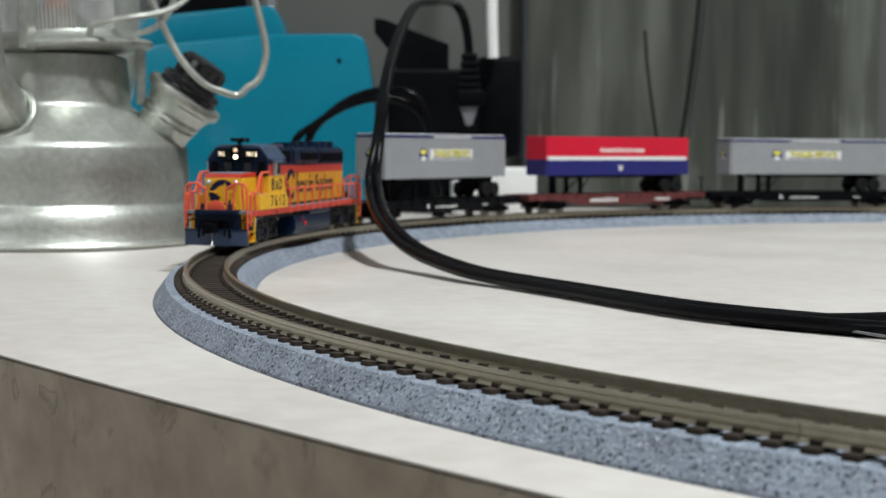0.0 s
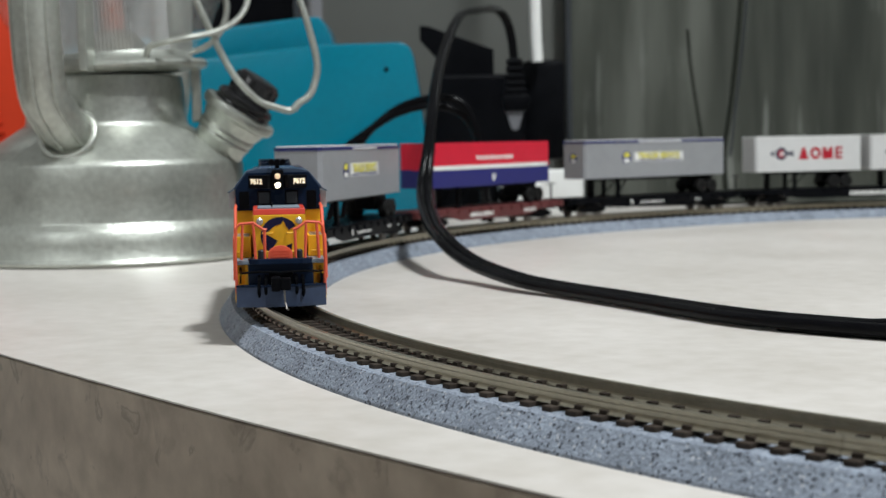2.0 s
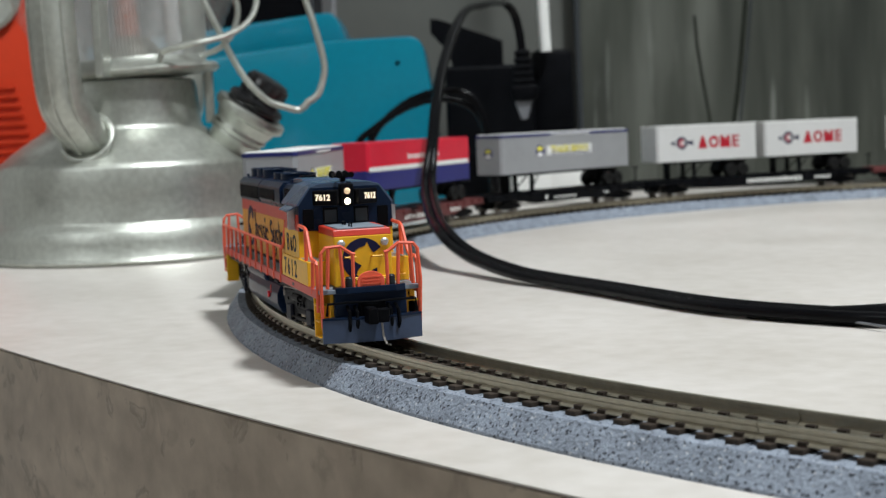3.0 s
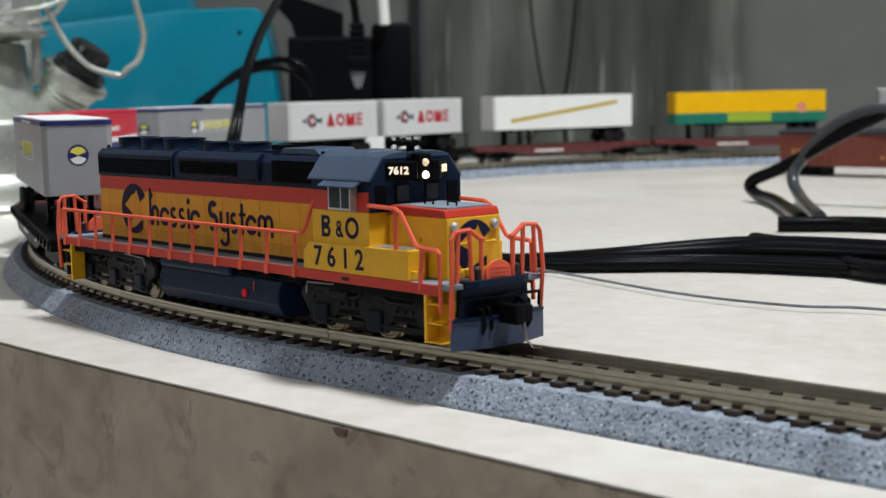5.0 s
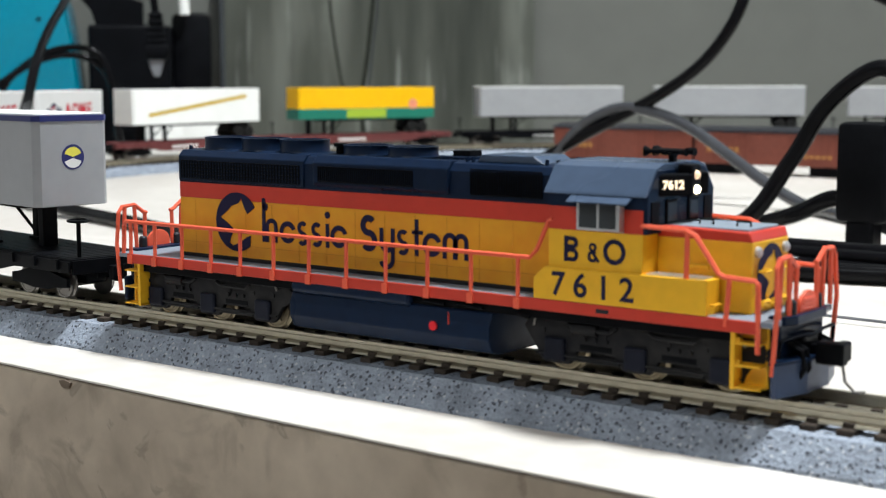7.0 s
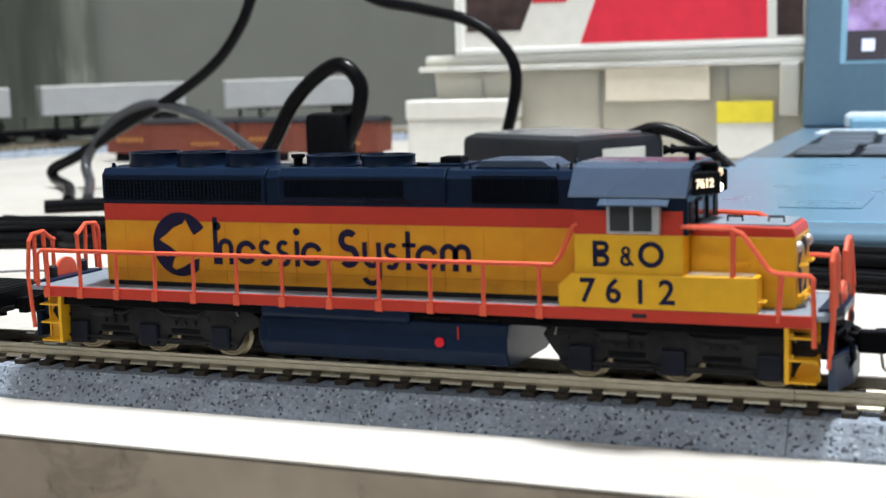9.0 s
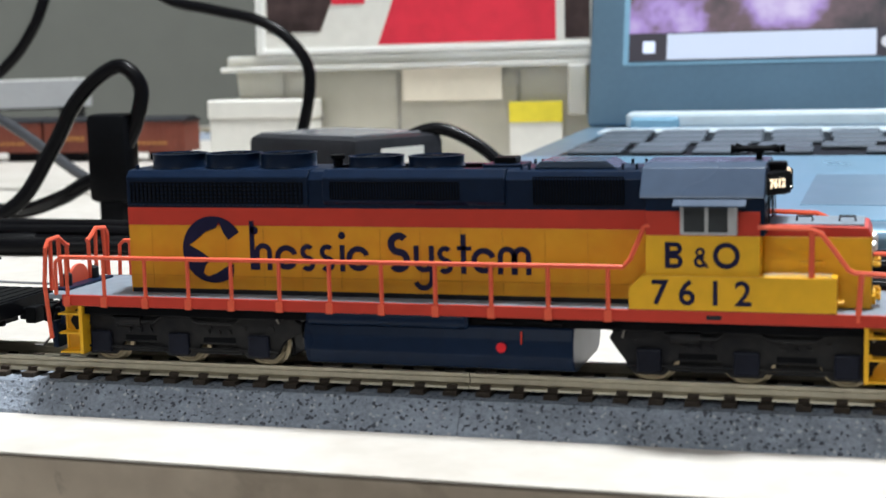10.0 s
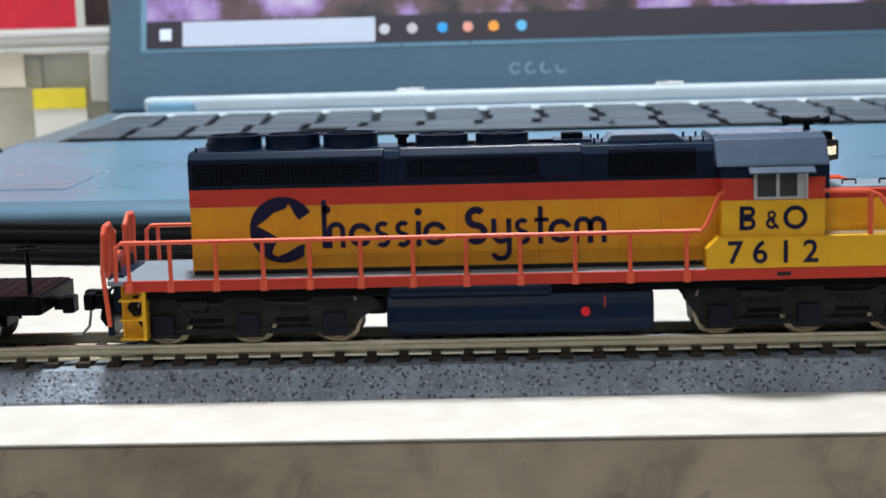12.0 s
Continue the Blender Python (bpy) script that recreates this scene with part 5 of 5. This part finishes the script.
def build_left_things():
    m = Matrix.Translation((-0.4945, 0.383, 0)) @ VIEW
    case = thing("teal_case", "teal plastic tool case with rounded edges and stepped lid", "tool case", at=m)
    part("body", prism([(-190, 0), (12, 0), (9, 38), (5.8, 69), (2.6, 90), (0.5, 94.6), (-4, 96.6), (-49, 96), (-92, 91.8), (-190, 81)], 0, 70, bev=2.0), TEAL, case, smooth=True)
    part("lid", prism([(-190, 70), (-40, 88), (-43, 100), (-45.4, 107), (-49, 112.6), (-60, 112.2), (-190, 98)], 18, 70, bev=1.5), TEAL, case, smooth=True)
    part("lid_groove", prism([(-190, 79), (-92, 90.2), (-50, 95), (-50, 96.6), (-92, 92.6), (-190, 81.6)], 14, 71), BLACK, case)
    part("rivet", turned([(0, 0), (1.3, 0), (1.0, .5), (0, .6)], 12, m=pose(-.012, -.0001, .082, 90, 0, 0)), BLACK, case)
    # black box and wedge between case and adapter
    bx = thing("black_box", "matt black box with a slanted flap", "box", at=Matrix.Translation((-0.50, 0.425, 0)) @ VIEW)
    part("body", box(-13, 38, 0, 40, 0, 80, 2), BLACK, bx)
    part("flap", prism([(-20.5, 108), (-15, 107.4), (21, 94), (21, 79), (-8, 79), (-11, 89), (-20.5, 100)], 4, 10, bev=.5), BLACK, bx)
    ad = thing("power_adapter", "black plug-in power adapter with rounded corners", "power adapter", at=Matrix.Translation((-0.4775, 0.4835, 0.0305)) @ VIEW)
    part("body", box(-20, 5.2, -4, 26, 0, 58, 4), BLACK, ad, smooth=True)
    part("prong_plate", box(-16, -5, 2, 20, -6, 0, .5), WHITE, ad)
    strip = thing("power_strip", "white plastic power strip lying behind the track", "power strip", at=Matrix.Translation((-0.50, 0.425, 0)) @ VIEW)
    part("body", box(22, 66, -30, -3, 0, 23, 3), WHITE, strip, smooth=True)
    part("end_block", box(44, 68, -31, -3, 0, 26, 3), WHITE, strip, smooth=True)
    wc = part("white_cable", tube(smooth_line([(-478, 468, 87), (-479, 468, 110), (-481, 470, 160), (-486, 476, 260)]), 3.4, 10), WHITE, smooth=True)
    tagged(wc, "white round cable hanging down to the adapter", "cable")
    pl = thing("appliance_plug", "black two-pin plug with ribbed strain relief hanging by its cord", "plug", at=Matrix.Translation((-0.4505, 0.4165, 0)) @ VIEW)
    part("tip", prism([(.3, 48), (3.8, 48), (7, 58.5), (-3, 58.5)], -2.5, 2.5, bev=.7), GREYGLOSS, pl, "shiny grey plug tip")
    part("head", prism([(-3.6, 58), (8.6, 58), (10.6, 64), (9, 67), (-3.5, 67), (-5, 64)], -4.5, 4.5, bev=1.2), BLACK, pl, smooth=True)
    bm = bmesh.new()
    for k in range(5):
        box(-3.6 + k * .35, 8.2 - k * .45, -3.8, 3.8, 67.5 + k * 3.8, 70.4 + k * 3.8, .8, bm=bm)
    box(-1.5, 6, -2.4, 2.4, 66, 86, .5, bm=bm)
    part("strain_relief", bm, BLACK, pl)
    # black slab added in place of the dark background beyond the wall's end
    dark = thing("dark_backdrop", "black slab standing in for the dark background behind the case", "cabinet", at=Matrix.Translation((-0.632, 0.418, 0)) @ VIEW)
    part("body", box(-420, 0, -4, 60, 0, 420, 2), BLACK, dark)
    part("slab_edge", box(-3, 1, -6, -3, 2, 415, .5), GLASSY, dark)
    # orange appliance with louvres
    om = Matrix.Translation((-0.598, 0.208, 0)) @ VIEW
    oa = thing("orange_appliance", "orange-red appliance with louvred grille on a black base", "appliance", at=om)
    part("housing", prism([(-150, 20), (12, 20), (8, 60), (3, 92), (-3, 120), (-12, 150), (-150, 150)], 0, 60, bev=2.5), ORANGE, oa, smooth=True)
    part("base", box(-148, 8, 4, 56, 0, 20, 1.5), BLACK, oa)
    for k in range(10):
        part("louvre", prism([(0, 0), (-1.8, 1.2), (-1.8, 2.6), (0, 1.6)], -120, -3 - k * 1.1, axis="x", m=pose(0, 0, (31 + k * 4.8) * MM)), ORANGE, oa)
    part("dial", turned([(21, 0), (22, 1), (22, 3), (20, 4), (18, 3), (0, 2.2)], 32, m=pose(-.028, -.0005, .126, 90, 0, 0)), GALV, oa, "grey round dial", smooth=True)
    part("socket", turned([(0, 0), (4.6, 0), (4.6, 1.5), (3.4, 2), (2.4, 1), (0, 1)], 20, m=pose(-.0275, -.0005, .090, 90, 0, 0)), BLACK, oa)


def cord(name, label, pts, r, material=None, flat=1.0, step=8):
    ob = part(name, tube(smooth_line(pts, step), r, 10, flat=flat), material or CORD, smooth=True)
    return tagged(ob, label, "cord")


def build_cords():
    up = [(-449, 418, 84), (-450, 417, 97), (-448, 411, 106), (-440, 397, 109.5), (-428, 380, 108.5), (-408, 351, 105), (-379, 308, 97.7), (-347, 266, 77), (-316, 231, 57.6), (-300, 213, 40), (-290, 201, 25), (-263, 178.5, 16), (-241, 163, 11.6), (-228, 157.5, 7.6)]
    ext = thing("extension_cord", "black two-core extension cord arching over the train", "cord")
    for k, dx in enumerate((-1.2, 1.2)):
        run = up + [(-212, 151.5, 4.8), (-189, 143, 3.0), (-172, 139.5, 2.2), (-145, 132, 2.0), (-100, 118, 2.0), (-70, 117, 2.0), (-48, 122, 2.0), (-20, 143, 2.0), (15, 152, 2.0), (50, 154, 2.0), (110, 152, 2.0),
                    (180, 141, 2.0), (250, 120, 2.0), (340, 110, 2.0), (460, 108, 2.0)]
        part("core", tube(smooth_line([(x + dx * .7 * (.5 if z > 30 else 1), y + dx * (.5 if z > 30 else 1), z + (0.5 if k else 0)) for x, y, z in run], 8), 1.6, 10), CORD, ext, smooth=True)
    for k, (dy, z, w) in enumerate(((4, 2.4, 0), (8.5, 2.4, 6), (5, 4.8, 3), (10, 5.2, -4), (13, 2.4, 8), (7, 6.2, 0))):
        pts = [(-88, 117.5, 1.6), (-68, 117.5, 1.8), (-46, 124 + dy * .4, 2.4 + z * .2), (-18, 145 + dy, z), (15, 155 + dy, z), (50, 156 + dy + w * .2, z), (110, 154 + dy, z), (180, 143 + dy - w * .3, z), (250, 122 + dy, z), (340, 112 + dy, z), (460, 110 + dy, z)]
        cord("bundled_cord", "black cord bundled on the table", pts, 2.3)
    cord("thin_wire", "thin black wire lying on the table", [(-70, 119, 1.2), (-40, 110, 1.2), (-2, 99, 1.2), (27, 98, 1.2), (48, 104, 1.2), (120, 96, 1.2), (240, 92, 1.2)], 0.30, GREYGLOSS)
    cord("looped_cord", "black cord in a loop behind the train", [(-455, 300, 3), (-454, 305, 22), (-452, 310, 40), (-448, 316, 50), (-439, 327, 60), (-428, 340, 64), (-418, 349, 60), (-413, 353, 45), (-412, 356, 20), (-414, 362, 3)], 1.9)
    cord("looped_cord", "black cord in a loop behind the train", [(-458, 294, 3), (-456, 299, 22), (-455, 304, 39), (-451, 311, 46), (-441, 324, 56), (-430, 338, 60), (-420, 350, 55), (-416, 356, 40), (-416, 360, 3)], 1.9)
    cord("arched_cord", "black cord arching high from the table", [(-60, 250, 3), (-105, 310, 2.6), (-128, 332, 3.5), (-131, 334, 8), (-116, 332, 14), (-92, 331, 26), (-62, 330, 40), (-42, 330, 53), (-30, 331, 68), (-24, 334, 84), (-18, 340, 97), (0, 348, 96), (18, 352, 78), (40, 353, 72), (60, 353, 67), (73, 353, 59), (81, 353, 46), (78, 353, 26), (72, 350, 10), (60, 340, 3)], 2.4)
    cord("grey_cord", "grey glossy cord in a low arch", [(-60, 262, 2.6), (-100, 318, 4), (-110, 330, 12), (-101, 331, 24), (-90, 331, 32), (-75, 330, 36), (-58, 330, 33), (-43, 329, 27), (-24, 324, 17), (-6, 318, 8), (14, 305, 2.6), (40, 280, 2.4)], 2.3, SILVERCORD)
    cord("plug_cord", "black cord looping up to a plug", [(10, 200, 2.6), (34, 208, 6), (47, 213, 24), (56, 214, 39), (66, 214, 48), (74, 214, 50.5), (80, 214, 44), (78, 214, 34), (74, 214, 26)], 2.5)
    cord("lower_cord", "black cord curling on the table", [(-60, 236, 2.5), (-35, 250, 2.5), (-5, 244, 2.5), (22, 232, 2.5), (44, 222, 8), (60, 219, 14), (72, 226, 6), (92, 232, 2.5), (120, 215, 2.5)], 2.5)
    cord("lower_cord", "black cord curling on the table", [(-40, 190, 2.5), (-10, 178, 2.5), (14, 150, 2.5), (44, 148, 2.5), (70, 158, 2.5), (100, 180, 2.5), (140, 190, 2.5), (176, 205, 2.5)], 2.5)
    cord("lower_cord", "black cord curling on the table", [(28, 168, 2.5), (56, 150, 2.5), (90, 150, 2.5), (130, 168, 2.5), (150, 200, 2.5), (176, 214, 2.5), (182, 225, 2.5)], 2.5)
    cord("brick_cord", "black cord leaving the power brick", [(148, 268, 24), (160, 272, 27), (176, 270, 20), (192, 255, 8), (196, 238, 2.5), (178, 222, 2.5), (150, 214, 2.5)], 2.2)
    tg = thing("cord_plug", "black moulded plug standing on its cord", "plug", at=pose(.069, .214, 0))
    part("body", box(-7, 7, -5, 5, 8, 36, 2), BLACK, tg, smooth=True)
    part("foot", box(-4, 4, -4, 4, 0, 9, 1), BLACK, tg)


def build_middle_things():
    m = Matrix.Translation((0.142, 0.238, 0)) @ Matrix.Rotation(radians(150.6), 4, "Z")
    br = thing("power_brick", "black power brick with a pale label", "power brick", at=m)
    part("body", box(0, 58, -40, 0, 1.5, 26, 3), SMOKE, br, smooth=True)
    # grey panel paints the light reflected off the brick's black top
    part("top_sheen", box(4, 54, -37, -3, 25.6, 26.6, .4), GREYGLOSS, br, "grey panel painting the reflection on the black top")
    part("label", box(-.1, .05, -30, -11, 7, 22), CARD, br, "pale printed label")
    for x in (10, 48):
        part("foot", box(x - 4, x + 4, -34, -6, 0, 2, .3), BLACK, br)
    # two brown box cars standing on the table
    for k, x in enumerate((-166, -82)):
        c = thing("boxcar", "boxcar red model freight car standing on the table", "model boxcar", "parked freight cars", at=pose(x * MM, .490, 0, 0, 0, 0))
        part("body", box(-41, 41, -9, 9, 5, 21, .4), BROWN, c)
        part("roof", prism([(-9.6, 20.8), (9.6, 20.8), (9, 22), (0, 23.6), (-9, 22)], -41.6, 41.6, axis="x"), SMOKE, c, "dull dark grey roof")
        part("door", box(-9, 9, -9.4, -9, 6, 20, .1), BROWN, c)
        for a in range(9):
            for q in (-1, 1):
                xx = q * (12 + a * 3.4)
                part("side_rib", box(xx - .3, xx + .3, -9.35, -9, 5.4, 20.4), BROWN, c)
        for x0, z0, z1 in ((-34, 11, 13.5), (14, 9, 10.6)):
            bm = bmesh.new()
            for a in range(6):
                box(x0 + a * 3, x0 + 2 + a * 3, -9.45, -9.3, z0, z1, bm=bm)
            part("side_print", bm, FADED, c, "faded yellow print as bars")
        for a in (-28, 28):
            part("truck", box(a - 9, a + 9, -7, 7, 0.2, 5, .5), BLACK, c)
    # boxes and crate
    wb = thing("white_box", "small white cardboard box", "box", at=pose(.003, .420, 0))
    part("body", box(0, 52, 0, 60, 0, 24, 1), CARD, wb)
    part("lid", box(-.6, 52.6, -.6, 60.6, 24.1, 33, 1), CARD, wb)
    lb = thing("storage_box", "cloudy clear plastic storage box with labels and lid", "storage box", at=pose(.012, .425, 0))
    part("body", prism([(4, 1), (168, 1), (172, 48), (0, 48)], 6, 150, bev=2), CLEAR, lb, smooth=True)
    part("lid", box(-3, 175, 3, 153, 47, 53, 2), CLEAR, lb, smooth=True)
    part("lid_rim", box(-5, 177, 1, 155, 45.5, 48, .8), CLEAR, lb)
    part("paper_label", box(84, 130, 2.2, 3, 31, 46, .2), CREAM, lb, "cream paper label")
    part("price_label", box(133, 157, 2.0, 2.8, 6, 21, .2), CARD, lb, "white label")
    part("price_band", box(133, 157, 1.6, 2.6, 21, 30, .2), YELLOWCARD, lb, "yellow label band")
    part("clip", box(160, 168, -1, 5, 24, 46, .8), CLEAR, lb, "clear plastic clip")
    part("yellow_tape", prism([(172, 2), (180, 2), (178, 30), (176, 52), (172, 52)], 4, 6), YELLOWCARD, lb, "strip of yellow tape")
    for k in range(3):
        part("rib", box(24 + k * 56, 25.2 + k * 56, 4.8, 6.2, 4, 44, .2), CLEAR, lb)
    cr = thing("hobby_box", "white cardboard hobby box with a red panel and dark picture", "cardboard box", at=pose(.026, .430, .0532))
    part("body", box(0, 156, 0, 110, 0, 78, 1.2), CARD, cr)
    part("red_panel", prism([(58, 3.5), (140, 3.5), (140, 72), (84, 72)], -.25, .1), CRIMSON, cr, "red printed panel")
    part("picture", prism([(4, 10), (30, 10), (52, 60), (52, 74), (4, 74)], -.25, .1), DARKPRINT, cr, "dark printed picture")
    part("corner_strip", box(-1.5, 2.5, -1.5, 2.5, 0, 78, .6), WHITE, cr)
    part("bottom_strip", box(-1.5, 157, -1.2, 1, -.1, 2.4, .4), WHITE, cr)
    part("print_line", box(36, 52, -.25, .1, 22, 25), CRIMSON, cr)
    part("end_picture", box(144, 155, -.25, .1, 4, 74), DARKPRINT, cr)
    build_laptop()


def build_laptop():
    lp = thing("laptop", "open steel-blue laptop with lit screen on the table", "laptop", at=pose(.370, .400, 0, 0, 0, -1.0))
    slope = [(-262, 4.0), (-262, 9.5), (-258, 11.5), (4, 19.5), (12, 17), (12, 5)]
    part("base", prism(slope, -187, 187, axis="x", bev=1.4), STEELBLUE, lp, "steel blue laptop base", smooth=True)
    dm = Matrix.Rotation(math.atan2(8.0, 262), 4, "X")

    def on_deck(x, y, z=0.0):
        return Matrix.Translation((x * MM, y * MM, (11.5 + (y + 258) * 8 / 262 + z) * MM)) @ dm

    part("palm_rest", box(-183, 183, -69, 72, -.6, .35, .3, m=on_deck(0, -186)), DECKBLUE, lp, "light blue palm rest")
    part("touchpad", box(-52, 52, -32, 32, -.2, .55, .2, m=on_deck(-30, -200)), STEELBLUE, lp)
    part("keyboard_tray", box(-172, 172, -44, 44, -.8, .3, .2, m=on_deck(0, -71)), BLACK, lp)
    # pale band by the hinge: the screen's reflection is put into its colour
    part("hinge_bar", box(-168, 168, -5, 5, 0, 6.5, 1.5, m=on_deck(0, -1)), PALEBLUE, lp, "pale metal hinge bar")
    part("reflection_strip", box(-176, 176, -9, 9, -.4, .6, .3, m=on_deck(0, -17)), PALEBLUE, lp, "pale strip painting the screen's reflection on the deck")
    part("hinge_end", box(-10, 10, -6, 6, -1, 5, 1.5, m=on_deck(-156, -2)), DECKBLUE, lp)
    part("bottom_foot", box(-150, 150, -250, -240, 0, 4.2, .4), BLACK, lp)
    part("bottom_foot", box(-150, 150, -6, 2, 0, 5.2, .4), BLACK, lp)
    km = bpy.data.meshes.new("key")
    bm = box(-9.0, 9.0, -7.4, 7.4, 0, 1.4, .6)
    bm.to_mesh(km)
    bm.free()
    km.materials.append(KEY)
    for r in range(5):
        for k in range(16):
            if r == 4 and 4 <= k <= 8:
                continue
            ob = new("key", km)
            ob.parent = lp
            ob.matrix_basis = on_deck(-161 + k * 21.2 + (r % 3) * 1.5, -36 - r * 17, .3)
    part("space_bar", box(-48, 48, -7.4, 7.4, 0, 1.4, .6, m=on_deck(-22, -104, .3)), KEY, lp)
    for x0, x1 in ((-150, -110), (-60, -20), (40, 78)):
        part("sticker", box(x0 / 2, x1 / 2, -12, 12, 0, .2, m=on_deck(x0 * .5, -222, .4)), DECKBLUE, lp)
    sm = Matrix.Translation((0, 6 * MM, 20 * MM)) @ Matrix.Rotation(radians(-14), 4, "X")
    sc = part("screen_lid", box(-187, 187, 0, 7, 0, 242, 2.0, m=sm), STEELBLUE, lp, "steel blue screen bezel", smooth=True)
    for x in (-55, 55):
        part("rubber_pad", box(x - 6, x + 6, -.8, .2, 4, 7, .3, m=sm), FRAME, sc)
    bm = bmesh.new()
    for k in range(4):
        ring(2.6, 1.6, 30 + 40 * k, 330, -10 + k * 6.6, 0, bm)
    bmesh.ops.transform(bm, matrix=sm @ pose(0, -.0001, .0145, 90, 0, 0), verts=bm.verts[:])
    part("maker_mark", bm, mat("dull_blue_mark", (0.19, 0.28, 0.37), 0.4), sc, "pale maker's mark as plain shapes")
    part("screen_rim", box(-172.5, 172.5, -.3, .2, 25.5, 228, m=sm), DECKBLUE, sc)
    photo = bpy.data.materials.new("screen_photo")
    photo.use_nodes = True
    t = photo.node_tree
    n, l = t.nodes, t.links
    b = n["Principled BSDF"]
    co, no, cr = n.new("ShaderNodeTexCoord"), n.new("ShaderNodeTexNoise"), n.new("ShaderNodeValToRGB")
    no.inputs["Scale"].default_value, no.inputs["Detail"].default_value = 38, 6
    l.new(co.outputs["Object"], no.inputs["Vector"])
    l.new(no.outputs["Fac"], cr.inputs["Fac"])
    e = cr.color_ramp.elements
    e[0].position, e[0].color = 0.38, (0.015, 0.012, 0.02, 1)
    e[1].position, e[1].color = 0.70, (0.62, 0.55, 0.80, 1)
    q = e.new(0.50)
    q.color = (0.12, 0.07, 0.09, 1)
    q = e.new(0.58)
    q.color = (0.36, 0.24, 0.60, 1)
    l.new(cr.outputs[0], b.inputs["Emission Color"])
    b.inputs["Base Color"].default_value = (0.01, 0.01, 0.01, 1)
    b.inputs["Emission Strength"].default_value, b.inputs["Roughness"].default_value = 0.7, 0.3
    part("screen_picture", box(-170, 170, -.6, 0, 39, 226, m=sm), photo, sc, "glowing picture of purple flowers")
    part("task_bar", box(-170, 170, -.7, 0, 27, 39, m=sm), glow("dark_task_bar", (0.012, 0.010, 0.016), 1.0), sc, "dark task bar")
    white = glow("screen_white", (0.62, 0.68, 0.84), 0.6)
    part("search_field", box(-154, -70, -.9, 0, 27.6, 38.4, m=sm), glow("search_pale", (0.34, 0.38, 0.48), 0.55), sc, "pale search field")
    part("window_pane", box(-72, 128, -.9, 0, 51, 120, m=sm), white, sc, "white program window")
    part("start_mark", box(-164, -159, -.9, 0, 30.5, 35.5, m=sm), glow("start_glow", (0.4, 0.45, 0.6), 0.8), sc)
    for x, col in ((-66, (.5, .5, .55)), (-54, (.5, .45, .5)), (-41, (.02, .3, .7)), (-30, (.7, .3, .25)), (-19, (.8, .3, .05)), (-7, (.1, .4, .7))):
        part("icon", turned([(0, 0), (2.3, 0), (2.3, .3), (0, .3)], 14, m=sm @ pose(x * MM, -.0007, .033, 90, 0, 0)), glow("icon_glow", col, 0.2), sc)


# ---- put together ----
build_room()
build_track()
build_left_things()
build_lantern()
build_cords()
build_middle_things()
TRAIN = build_train()
motions()
